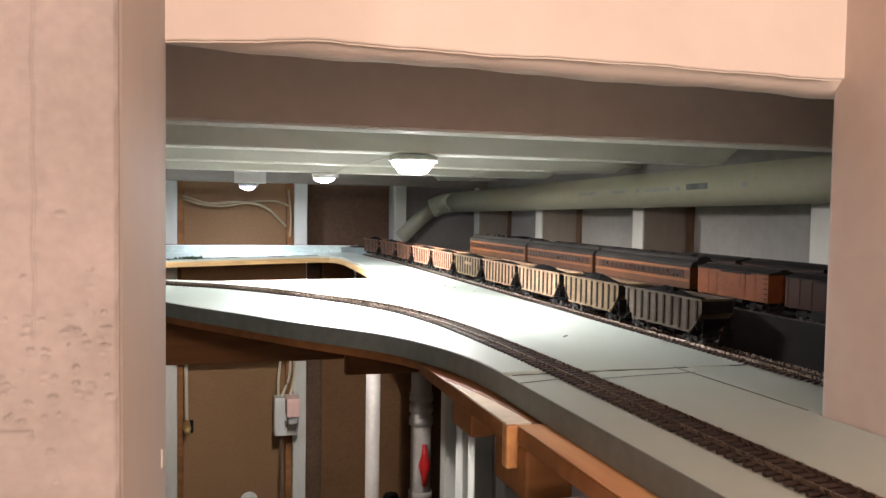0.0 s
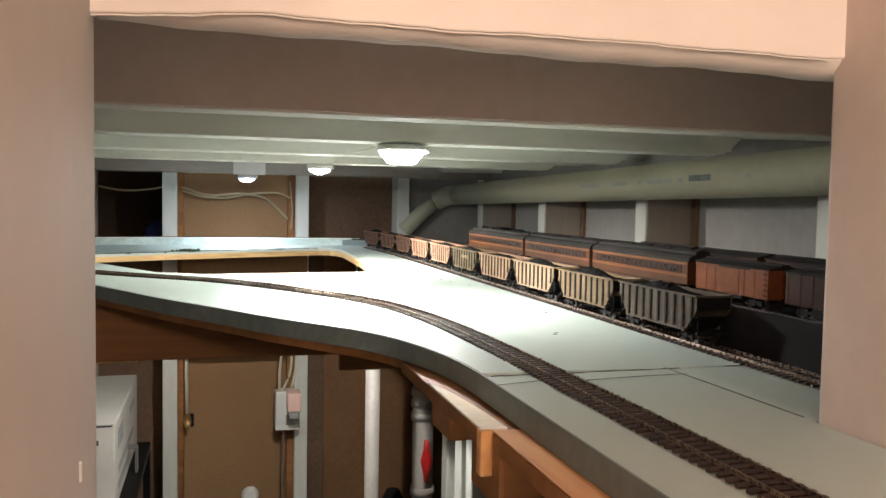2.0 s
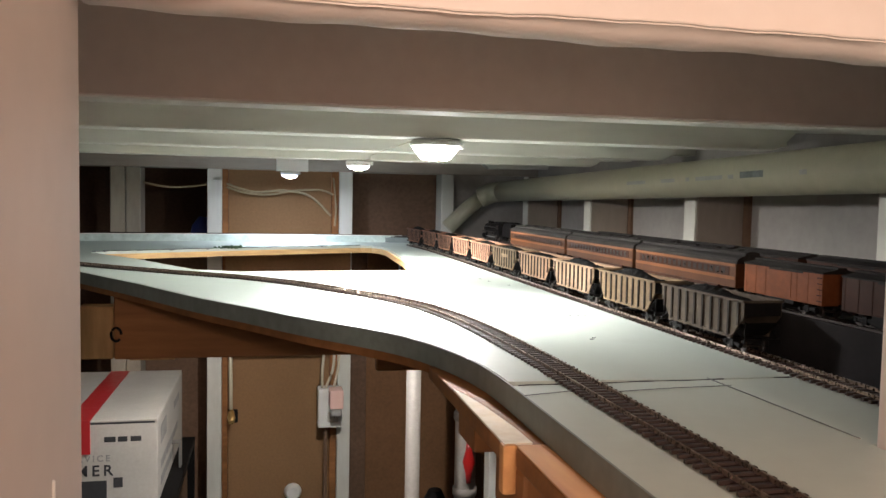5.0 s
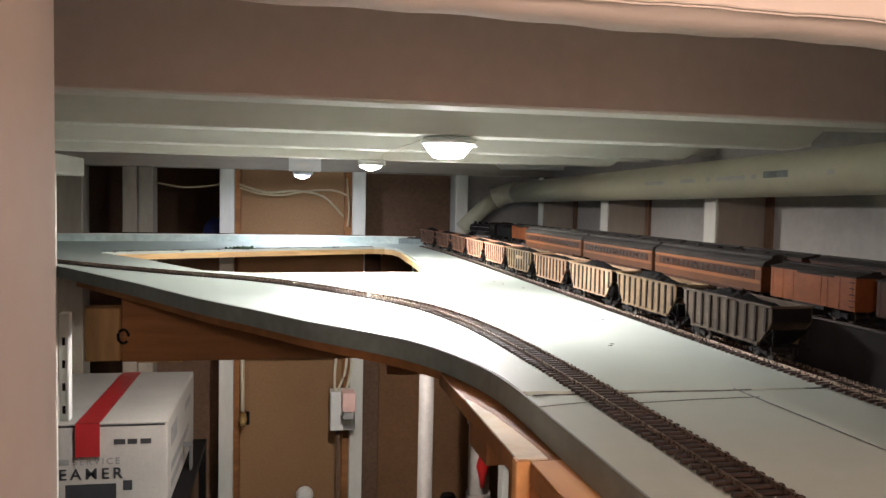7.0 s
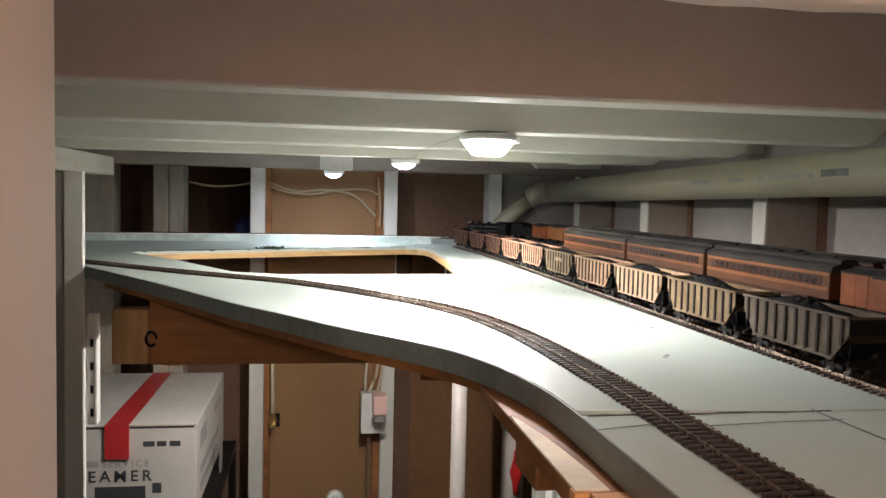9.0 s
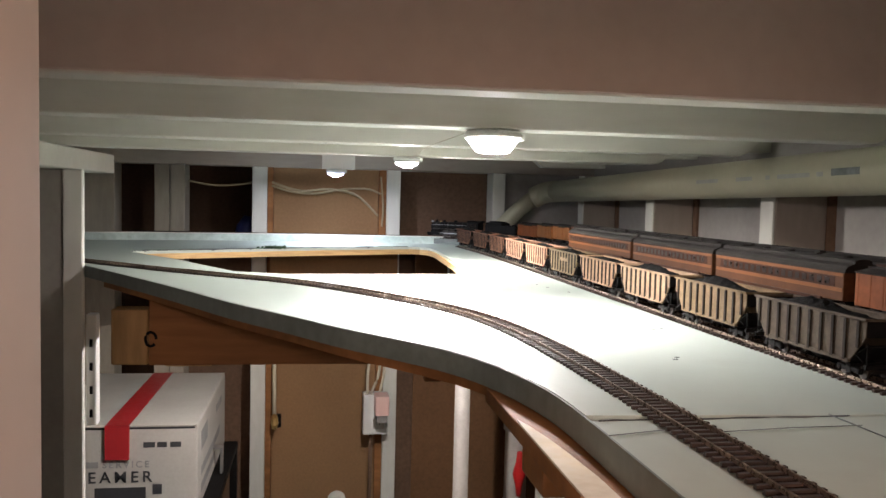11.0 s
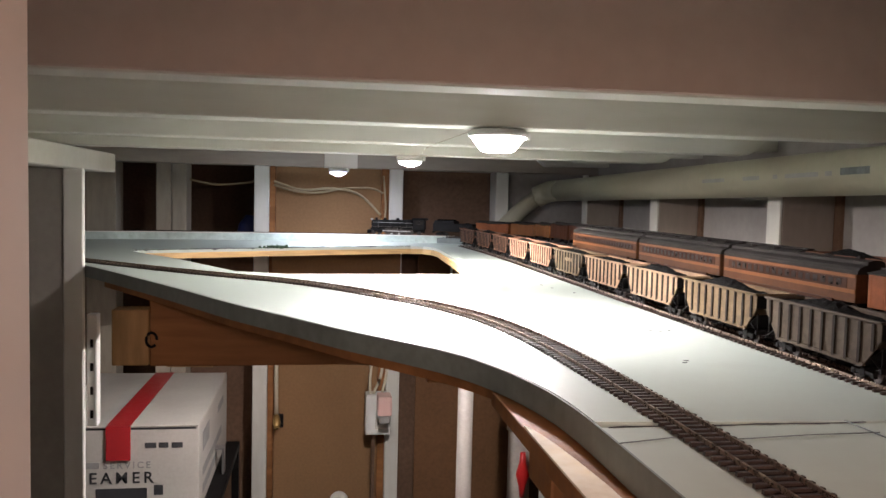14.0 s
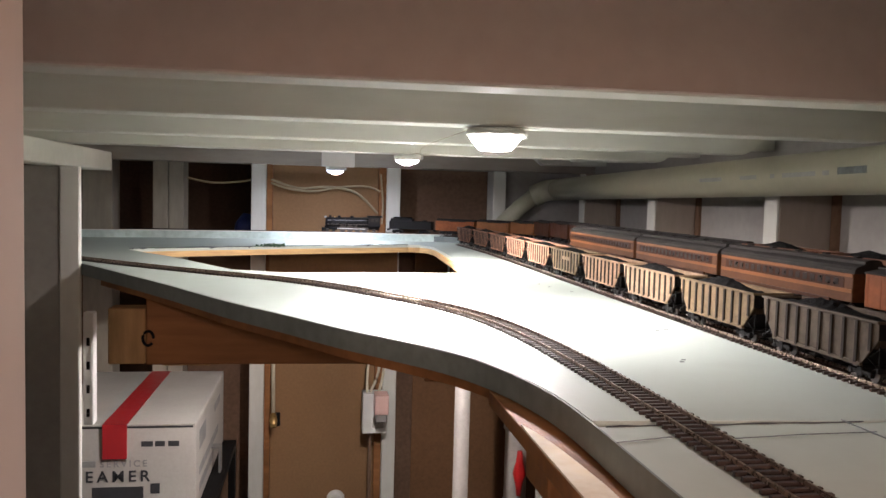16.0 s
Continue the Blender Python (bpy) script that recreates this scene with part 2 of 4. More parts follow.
def add_tube(bm, pts, r, sides=10, cap=True):
    """A round bar along pts; r is one radius or one for each point."""
    pts = [Vector(p) for p in pts]
    rings = []
    up = Vector((0, 0, 1))
    for i, p in enumerate(pts):
        d = (pts[min(i + 1, len(pts) - 1)] - pts[max(i - 1, 0)]).normalized()
        ref = up if abs(d.dot(up)) < 0.95 else Vector((1, 0, 0))
        a = d.cross(ref).normalized()
        c = a.cross(d).normalized()
        rad = r[i] if isinstance(r, (list, tuple)) else r
        rings.append([bm.verts.new(p + rad * (math.cos(k * 2 * math.pi / sides) * a + math.sin(k * 2 * math.pi / sides) * c)) for k in range(sides)])
    for q, s in zip(rings, rings[1:]):
        for k in range(sides):
            f = bm.faces.new((q[k], q[(k + 1) % sides], s[(k + 1) % sides], s[k]))
            f.smooth = True
    if cap:
        bm.faces.new(rings[0])
        bm.faces.new(rings[-1])
    return bm


def tube(pts, r, sides=10):
    return add_tube(bmesh.new(), pts, r, sides)


def slab(outline, z0, z1, hole=None):
    """A flat board with the outline (x, y) between two heights; hole is cut through it."""
    bm = bmesh.new()
    loops = [outline] + ([hole] if hole else [])
    edges = []
    rings = []
    for lp in loops:
        vs = [bm.verts.new((x, y, z1)) for x, y in lp]
        rings.append(vs)
        edges += [bm.edges.new((vs[i], vs[(i + 1) % len(vs)])) for i in range(len(vs))]
    bmesh.ops.triangle_fill(bm, use_beauty=True, edges=edges)
    top = list(bm.faces)
    low = {v: bm.verts.new((v.co.x, v.co.y, z0)) for v in list(bm.verts)}
    for f in top:
        bm.faces.new([low[v] for v in reversed(f.verts)])
    for vs in rings:
        for i in range(len(vs)):
            a, c = vs[i], vs[(i + 1) % len(vs)]
            bm.faces.new((a, c, low[c], low[a]))
    return bm


def spline(pts, n):
    """Catmull-Rom points through pts, n to a piece."""
    out = []
    p = [Vector(q) for q in pts]
    for i in range(len(p) - 1):
        a, b, c, d = p[max(i - 1, 0)], p[i], p[i + 1], p[min(i + 2, len(p) - 1)]
        for k in range(n):
            t = k / n
            out.append(0.5 * (2 * b + (c - a) * t + (2 * a - 5 * b + 4 * c - d) * t * t + (3 * b - a - 3 * c + d) * t ** 3))
    out.append(p[-1])
    return out


def offset_line(pts, d):
    """A plan line moved sideways by d, to the right of its way."""
    out = []
    for i, p in enumerate(pts):
        w = (pts[min(i + 1, len(pts) - 1)] - pts[max(i - 1, 0)]).normalized()
        out.append(Vector((p.x + w.y * d, p.y - w.x * d, p.z)))
    return out


def thing(name, label, category, group="", m=None):
    ob = new(name)
    ob.empty_display_size = 0.02
    if m is not None:
        ob.matrix_basis = m
    return tagged(ob, label, category, group)


# ---- large structure ----
TOP = 1.60
JX0, JX1 = -1.10, 1.02
structure("floor", box(-1.6, 2.2, -2.4, 3.4, -0.1, 0.0), M["floor"], "bare grey concrete floor", "floor")

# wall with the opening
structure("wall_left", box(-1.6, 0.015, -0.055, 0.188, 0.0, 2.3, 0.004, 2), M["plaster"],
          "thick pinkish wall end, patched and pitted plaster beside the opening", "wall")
bm = bmesh.new()
nx, nz = 230, 400
rp = random.Random(11)
gx, gz = np.meshgrid(np.linspace(-0.042, 0.0147, nx + 1), np.linspace(1.63, 1.81, nz + 1), indexing="ij")
gy = np.full(gx.shape, -0.0580)


def pit(dx, dz, r, d, wide=1.5):
    """A small hollow with a lip below it."""
    return (d * np.exp(-((((gx - dx) / wide) ** 2 + (gz - dz) ** 2) / r ** 2) ** 2)
            - 0.3 * d * np.exp(-(((gx - dx) / wide) ** 2 + (gz - dz + 1.9 * r) ** 2) / r ** 2))


for _ in range(110):
    gy += pit(rp.uniform(-0.035, 0.013), rp.gauss(1.694, 0.009), rp.uniform(0.0003, 0.0005), rp.uniform(0.0003, 0.0011), rp.uniform(1.3, 2.6))
for _ in range(24):
    gy += pit(rp.uniform(-0.035, 0.013), rp.uniform(1.66, 1.79), rp.uniform(0.0003, 0.0005), rp.uniform(0.0002, 0.0006), rp.uniform(1.3, 2.6))
for _ in range(60):
    kx, kz, ph, am = rp.uniform(80, 900), rp.uniform(60, 700), rp.uniform(0, 6.28), rp.uniform(0.00001, 0.00003)
    gy += am * np.sin(kx * gx + ph) * np.sin(kz * gz + ph * 1.7)
gy += 0.0005 * np.exp(-((gx + 0.0035 + 0.0002 * np.sin(gz * 300)) / 0.0003) ** 2) * (gz > 1.70)
gy += 0.0008 * np.exp(-((gz - 1.6785 - 0.0004 * np.sin(gx * 260)) / 0.0003) ** 2) * (gx < -0.004) * (gx > -0.03)
gy += 0.0014 * np.exp(-((gx - 0.0147) / 0.0007) ** 2) * (0.6 + 0.4 * np.sin(gz * 410) * np.sin(gz * 137))
gy = np.minimum(gy, -0.0556)
sk = [[bm.verts.new((gx[i, k], gy[i, k], gz[i, k])) for k in range(nz + 1)] for i in range(nx + 1)]
for i in range(nx):
    for k in range(nz):
        f = bm.faces.new((sk[i][k], sk[i + 1][k], sk[i + 1][k + 1], sk[i][k + 1]))
        f.smooth = True
edge = [e for e in bm.edges if len(e.link_faces) == 1]
ext = bmesh.ops.extrude_edge_only(bm, edges=edge)
for v in [g for g in ext["geom"] if isinstance(g, bmesh.types.BMVert)]:
    v.co.y = -0.0545
# pits are real relief; the lower tone stands for weaker light
structure("wall_plaster_skin", bm, M["skin"], "pitted, patched plaster skin on the wall's end, darkened for weaker light", "wall plaster")
structure("wall_right", box(0.428, 2.2, -1.30, 0.18, 0.0, 2.3, 0.003, 2), M["beige"], "smooth beige painted wall side of the opening", "wall")
bm = bmesh.new()
prof = [(0.170, 2.30), (0.170, 1.8202), (0.1704, 1.8194), (0.1722, 1.8192), (0.1722, 1.8184), (0.1735, 1.8165), (0.177, 1.8130), (0.182, 1.8105),
        (0.188, 1.8093), (0.196, 1.8098), (0.205, 1.8112), (0.212, 1.8140), (0.212, 2.30)]
rows = []
for i in range(49):
    x = 0.0152 + i * 0.4448 / 48
    w = 0.0005 * math.sin(i * 0.27) + 0.0003 * math.sin(i * 0.85 + 1) + 0.0002 * math.sin(i * 2.3)
    dip = 0.0058 * max(0.0, 1 - (x - 0.0152) / 0.075)
    low = 0.0062 - 0.0046 * x / 0.4
    rows.append([bm.verts.new((x, y + (0.0006 * math.sin(i * 0.45) if z < 2 else 0),
                               z + (w - dip if 1.818 < z < 1.9 else low + 0.0007 * math.sin(i * 0.33 + 2) + 0.0004 * math.sin(i * 1.1) if z < 1.9 else 0))) for y, z in prof])
for a, c in zip(rows, rows[1:]):
    for k in range(len(prof)):
        f = bm.faces.new((a[k], a[(k + 1) % len(prof)], c[(k + 1) % len(prof)], c[k]))
        f.smooth = 4 < k < 11
bm.faces.new(rows[0])
bm.faces.new(rows[-1])
structure("wall_header", bm, M["cream"], "cream painted header over the opening with a rounded, uneven lower edge", "wall header")

# out of view; added to keep the room light off the carton
structure("wall_sill", box(0.0155, 0.4275, -0.05, 0.185, 0.0, 1.558, 0.003, 2), M["cream"], "unseen wall below the opening, added to block room light", "wall")

# rest of the viewer's room
structure("wall_south", box(-1.6, 2.2, -2.5, -2.4, 0, 2.3), M["cream"], "plain cream painted room wall", "wall")
structure("wall_west", box(-1.7, -1.6, -2.5, 3.4, 0, 2.3), M["cream"], "plain cream painted side wall", "wall")
structure("wall_east_room", box(2.2, 2.3, -2.5, -1.3, 0, 2.3), M["cream"], "plain cream painted side wall", "wall")
structure("ceiling_room", box(-1.7, 2.3, -2.5, 0.20, 2.3, 2.4), M["cream"], "plain pale room ceiling", "ceiling")

# railway alcove: ceiling, joists, walls
structure("ceiling", box(-1.7, 2.3, 0.20, 3.5, 1.99, 2.05), M["joist"], "white painted boards above the joists", "ceiling")
JB = 1.8005


def joist_bm(y0, y1, z0=JB):
    """A joist along x, its lower corner cut away where the drain pipe passes."""
    side = [(JX0, z0), (0.733, z0), (0.742, z0 + 0.004), (0.766, 1.828), (JX1, 1.832), (JX1, 1.99), (JX0, 1.99)]
    bm = bmesh.new()
    a = [bm.verts.new((x, y0, z)) for x, z in side]
    c = [bm.verts.new((x, y1, z)) for x, z in side]
    for k in range(len(side)):
        q = (k + 1) % len(side)
        bm.faces.new((a[k], a[q], c[q], c[k]))
    bm.faces.new(a)
    bm.faces.new(c)
    es = [e for e in bm.edges if abs(e.verts[0].co.y - e.verts[1].co.y) < 1e-6 and min(e.verts[0].co.z, e.verts[1].co.z) < z0 + 0.001]
    bmesh.ops.bevel(bm, geom=es, offset=0.002, segments=2, affect="EDGES", profile=0.6)
    return bm


for i in range(7):
    y = 0.432 + i * 0.305
    if i == 0:
        # added sheet: its beige imitates dim warm light on the joist face
        structure("facing_board", box(JX0, JX1, y, y + 0.0038, JB + 0.0015, 1.99, 0.001), M["beige"], "thin beige sheet added for the warm shade on the first joist", "board")
        structure("ceiling_joist", joist_bm(y + 0.004, y + 0.038), M["joist"], "white painted wooden ceiling joist", "joist")
        continue
    structure("ceiling_joist", joist_bm(y, y + 0.038, JB + 0.0015 if i < 4 else 1.847), M["joist"], "white painted wooden ceiling joist", "joist")
structure("wall_north", box(-1.7, 2.3, 2.90, 3.0, 0, 2.05), M["dark_board"], "dark brown wall far behind the studs", "wall")
structure("wall_partition", box(-1.0, -0.3185, 1.352, 1.39, 0, 1.7625, 0.002), M["grey_wall"], "grey painted partition beside the railway shelf", "wall")
structure("partition_post", box(-0.318, -0.2855, 1.345, 1.358, 0, 1.7625, 0.002), M["white_wood"], "white painted post at the partition's end", "post")
structure("partition_beam", box(-0.36, -0.304, 0.9, 1.64, 1.763, 1.8002, 0.002), M["joist"], "white painted beam over the partition", "beam")

# north stud wall
structure("top_plate", box(-1.0, 1.0, 2.36, 2.45, 1.810, 1.99, 0.002), M["plate"], "painted plate over the studs, darkened for weaker light", "plate")
STUDS = ((-0.556, -0.474), (-0.364, -0.322), (-0.320, -0.278), (-0.087, -0.044), (0.311, 0.352), (0.637, 0.677))
for x0, x1 in STUDS:
    # corner studs take the darker copy to look less lit
    structure("wall_stud", box(x0, x1, 2.36, 2.45, 0, 1.8098, 0.002), M["dimmed_wood" if x1 < -0.2 else "white_wood"],
              "white painted wall stud in the corner, darkened for weaker light" if x1 < -0.2 else "white painted wooden wall stud", "stud")
for x0, x1 in ((-0.0435, -0.026), (0.288, 0.3105)):
    structure("panel_batten", box(x0, x1, 2.372, 2.45, 0, 1.8098, 0.0015), M["pine"], "bare pine batten beside a stud", "batten")
structure("wall_panel_centre", box(-0.0255, 0.2875, 2.40, 2.412, 0, 1.8098), M["hardboard"], "brown hardboard panel between two studs", "wall panel")
structure("wall_panel_east", box(0.3525, 0.6365, 2.452, 2.462, 0, 1.99), M["dark_board"], "dark brown board behind the studs", "wall panel")
structure("wall_panel_corner", box(0.6775, 0.96, 2.43, 2.445, 0, 1.99), M["wallboard"], "pale wall panel in the corner", "wall panel")
structure("wall_panel_west", box(-1.0, -0.5565, 2.43, 2.445, 0, 1.99), M["dark_board"], "dark brown wall panel in the corner", "wall panel")
structure("wall_panel_low", box(-0.2775, -0.0875, 2.46, 2.47, 0, 1.58), M["dark_board"], "dark brown board below the shelf", "wall panel")

# east stud wall
structure("wall_east", box(0.960, 1.02, 0.18, 2.45, 0, 1.99), M["wallboard"], "pale panelled wall behind the studs", "wall")
for i in range(5):
    y = 0.655 + i * 0.497
    if y < 2.3:
        # grey-brown stud with a white strip on its front
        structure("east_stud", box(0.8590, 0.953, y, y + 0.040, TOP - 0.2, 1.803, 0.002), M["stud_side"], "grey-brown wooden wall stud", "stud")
        structure("stud_face", box(0.8545, 0.8587, y, y + 0.040, TOP, 1.803, 0.001), M["white_wood"], "white face of a wall stud", "stud face")
        # solid dark strip in place of the shadow gap
        structure("east_gap", box(0.953, 0.9595, y - 0.016, y + 0.002, TOP - 0.2, 1.803), M["dark_board"], "dark strip for the shadow gap beside a stud", "gap")

# ---- railway table ----
FRONT = [(0.267, -0.75), (0.267, -0.3), (0.267, 0.0), (0.267, 0.25), (0.266, 0.38), (0.258, 0.450), (0.240, 0.517), (0.215, 0.570), (0.178, 0.622),
         (0.130, 0.685), (0.074, 0.772), (0.003, 0.878), (-0.085, 1.030), (-0.180, 1.186), (-0.270, 1.33), (-0.400, 1.535), (-0.53, 1.74)]
front = [(p.x, p.y) for p in offset_line(spline([(x, y, 0) for x, y in FRONT], 4), 0.0010)]
HOLE = [(0.374, 1.262), (0.05, 1.236), (-0.03, 1.275), (-0.10, 1.40), (-0.165, 1.52), (-0.235, 1.62), (-0.285, 1.70), (-0.262, 1.722), (-0.12, 1.80),
        (0.02, 1.872), (0.155, 1.937), (0.27, 1.985), (0.34, 2.012), (0.372, 2.005), (0.392, 1.97), (0.398, 1.90), (0.388, 1.60)]
outline = [(x, y) for x, y in front if y >= 0.345]
joint = outline[0]
north = [(0.4275, 0.3456), (0.952, 0.3456), (0.952, 2.352), (-0.75, 2.352), (-0.75, 2.0)]
railway_table = thing("railway_table", "grey-green painted plywood railway table with a cut-out opening", "railway table")
part("tabletop", slab([joint] + north + outline[:0:-1], TOP - 0.0185, TOP, HOLE), M["table"], railway_table)
near = [(x, y) for x, y in front if y < 0.343]
part("tabletop_extension", slab([(x, y) for x, y in near] + [(near[-1][0], 0.3446), (0.952, 0.3446), (0.952, 0.1815), (0.4265, 0.1815), (0.4265, -0.75)],
                                TOP - 0.0185, TOP - 0.0008), M["table"], railway_table, "grey-green painted end board")


def edge_strip(line, t, z0, z1, side, lift=None, foot=True):
    bm = bmesh.new()
    a = [Vector((x, y, 0)) for x, y in line]
    c = offset_line(a, side * t)
    ring = []
    for i, (p, q) in enumerate(zip(a, c)):
        u = lift[i] if lift else 0.0
        d = u if foot else 0.0
        ring.append([bm.verts.new((v.x, v.y, z)) for v, z in ((p, z0 + d), (p, z1 + u), (q, z1 + u), (q, z0 + d))])
    for r, s in zip(ring, ring[1:]):
        for k in range(4):
            bm.faces.new((r[k], r[(k + 1) % 4], s[(k + 1) % 4], s[k]))
    bm.faces.new(ring[0])
    bm.faces.new(ring[-1])
    return bm


part("edge_band", edge_strip(front, 0.0014, TOP - 0.0195, TOP - 0.0006, -1), M["fascia"], railway_table, "dark grey-green painted front edge")
under = [(p.x, p.y) for p in offset_line([Vector((x, y, 0)) for x, y in front if y < 1.30], 0.006)]
part("under_layer", edge_strip(under, 0.014, TOP - 0.0300, TOP - 0.0187, 1), M["pine"], railway_table, "brown plywood layer under the table's edge")
part("cut_edge", edge_strip(HOLE[6:] , 0.004, TOP - 0.0186, TOP - 0.006, 1), M["ply"], railway_table, "raw plywood edge of the opening")
part("cut_edge", edge_strip(HOLE[0:1] + HOLE[-1:], 0.004, TOP - 0.0186, TOP - 0.006, -1), M["ply"], railway_table, "raw plywood edge of the opening")

rim = spline([(x, y + 0.004, TOP + 0.0002) for x, y in HOLE[6:13]], 14)
rc = random.Random(21)
run = []
for p in rim:
    if rc.random() < 0.78:
        run.append((p.x + rc.gauss(0, 0.0006), p.y + rc.gauss(0, 0.0018), p.z))
    else:
        if len(run) > 2:
            part("paint_chip", tube(run, [rc.uniform(0.0008, 0.0028) for _ in run], 6), M["scuff"], railway_table, "dark chipped paint on the opening's rim")
        run = []

# joints and thin dark lines on the table
bm = bmesh.new()
xs = [0.272 + i * 0.01 for i in range(38)]
pts = [(x, 0.3438 + 0.0009 * math.sin(i * 0.8) + 0.0005 * math.sin(i * 2.3) + 0.012 * (x - 0.268), TOP - 0.0005) for i, x in enumerate(xs)]
add_tube(bm, pts, [0.00042 + 0.0002 * math.sin(i * 2.1) for i in range(len(pts))], 6)
structure("table_joint", bm, M["scuff"], "dark filled joint between two table boards", "joint", "")
add = bmesh.new()
add_tube(add, [(0.267, 0.313, TOP), (0.30, 0.321, TOP), (0.3365, 0.316, TOP), (0.38, 0.321, TOP), (0.4268, 0.323, TOP)], 0.00035, 5)
structure("pencil_line", add, M["thin_dark"], "thin dark line across the table board", "line", "")
add = bmesh.new()
add_tube(add, [(0.422, 0.348, TOP), (0.4238, 0.30, TOP), (0.4252, 0.25, TOP), (0.4265, 0.19, TOP)], 0.00045, 5)
structure("pencil_line", add, M["thin_dark"], "thin dark line along the wall", "line", "")
for k, (x, y) in enumerate(((0.437, 0.676), (0.446, 0.674), (0.456, 0.677), (0.40, 0.52), (0.405, 0.528), (0.44, 1.10), (0.445, 1.06), (0.43, 1.20), (0.46, 1.0), (0.205, 0.66), (0.245, 0.56))):
    structure("table_nick", box(x - 0.002, x + 0.002, y - 0.0008, y + 0.0010, TOP - 0.001, TOP + 0.0004, 0.0002), M["scuff"], "small dark nick in the table paint", "nick", "")

# low lip along the back shelf
lip = thing("shelf_lip", "low pale green lip with white top edge on the shelf", "shelf lip")
LIP = [(0.478, 2.185), (0.20, 2.195), (-0.10, 2.19), (-0.35, 2.16), (-0.75, 2.05)]
part("lip_board", edge_strip(LIP, 0.004, TOP, TOP + 0.0185, 1), M["lip"], lip)
part("white_edge", edge_strip(LIP, 0.0044, TOP + 0.0187, TOP + 0.0208, 1), M["white_wood"], lip, "white top edge")
part("lip_end", box(0.4782, 0.4825, 2.182, 2.192, TOP, TOP + 0.0212), M["white_wood"], lip, "white lip end")
part("lip_side", edge_strip([(0.4828, 2.187), (0.56, 2.21)], 0.003, TOP, TOP + 0.017, 1), M["lip"], lip)
structure("hanger_post", box(0.477, 0.4815, 2.196, 2.204, 1.44, TOP - 0.0187), M["white_wood"], "thin white post under the back shelf", "post")
structure("rear_board", box(-0.03, 0.342, 2.30, 2.316, 1.27, TOP - 0.0187, 0.001), M["hardboard"], "brown board below the back shelf", "board")
tuft = thing("foam_tuft", "small dark green tuft of scenery foam on the shelf edge", "scenery tuft")
rng = random.Random(4)
bm = bmesh.new()
for k in range(60):
    c = Vector((0.0 + rng.gauss(0, 0.016), 1.870 + rng.gauss(0, 0.010), TOP + 0.0005 + rng.random() * 0.004))
    g = bmesh.ops.create_icosphere(bm, subdivisions=1, radius=0.0016 + rng.random() * 0.0022)
    for v in g["verts"]:
        v.co = v.co * (0.7 + rng.random() * 0.6) + c
part("foam", bm, M["moss"], tuft)
bm = bmesh.new()
line = [(-0.27, 1.735), (-0.12, 1.812), (0.02, 1.884), (0.155, 1.948), (0.27, 1.996), (0.34, 2.02)]
lp = spline([(x, y, TOP) for x, y in line], 6)
for i, p in enumerate(lp):
    p.y += 0.003 * math.sin(i * 1.9) + 0.002 * math.sin(i * 0.7)
add_tube(bm, lp, [0.0008 + 0.0011 * abs(math.sin(i * 1.1)) for i in range(len(lp))], 5)
structure("paint_edge", bm, M["moss"], "ragged dark green paint edge along the opening", "paint edge", "")

# raised track bed along the east wall
structure("track_riser", box(0.531, 0.610, 0.1815, 1.75, TOP, TOP + 0.029, 0.001), M["riser"], "dark grey raised bed under the inner tracks", "track bed")

structure("riser_side", box(0.5275, 0.5308, 0.1815, 1.70, TOP, TOP + 0.0400, 0.0006), M["riser"], "dark grey board along the raised track bed", "board")

# ---- tracks ----
TIE = 0.0023
tie_bm = box(-0.0150, 0.0150, -0.0013, 0.0013, 0, TIE)
tie_mesh = bpy.data.meshes.new("tie")
finish(tie_bm).to_mesh(tie_mesh)
tie_bm.free()
tie_mesh.materials.append(M["tie"])


def even(pts, step):
    """Points and headings at even steps along a line."""
    out, left = [], 0.0
    for a, c in zip(pts, pts[1:]):
        d = (c - a).length
        s = left
        while s < d:
            w = (c - a).normalized()
            out.append((a + w * s, math.degrees(math.atan2(-w.x, w.y))))
            s += step
        left = s - d
    return out


def track(name, pts, label, step, single=True, rail="rail"):
    tr = thing(name, label, "model railway track")
    places = even(pts, step)
    z = pts[0].z
    if single:
        for p, a in places[:300]:
            ob = new("tie", tie_mesh)
            ob.parent = tr
            ob.matrix_basis = pose(p.x + rng.gauss(0, 0.0002), p.y, z, 0, 0, a + rng.gauss(0, 0.6))
        places = places[300:]
    if places:
        bm = bmesh.new()
        for p, a in places:
            m = pose(p.x, p.y, p.z, 0, 0, a)
            n0 = len(bm.verts)
            add_box(bm, -0.015, 0.015, -0.0013, 0.0013, 0, TIE)
            bm.verts.ensure_lookup_table()
            for v in bm.verts[n0:]:
                v.co = m @ v.co
        tagged(part("tie_bed", bm, M["tie"], tr), kind="stuff")
    if single:
        # strip puts the rails' shadow between the ties
        part("tie_web", edge_strip([(p.x, p.y) for p in offset_line(pts, -0.0098)], 0.0196, z + 0.0001, z + 0.0010, 1), M["roadbed"], tr, "dark strip for the shadow between the rails")
    for s in (-1, 1):
        line = [(p.x, p.y) for p in offset_line(pts, s * 0.00825 - 0.0005)]
        part("rail", edge_strip(line, 0.0014, z + TIE, z + TIE + 0.0024, 1, [p.z - z for p in pts]), M[rail], tr)
    return tr


FT = [(0.320, -0.60), (0.320, -0.2), (0.3195, 0.10), (0.318, 0.30), (0.3155, 0.43), (0.310, 0.55), (0.3005, 0.65), (0.279, 0.757), (0.242, 0.850), (0.206, 0.912),
      (0.138, 1.02), (0.057, 1.113), (-0.032, 1.183), (-0.13, 1.265), (-0.243, 1.370), (-0.36, 1.485), (-0.50, 1.64)]
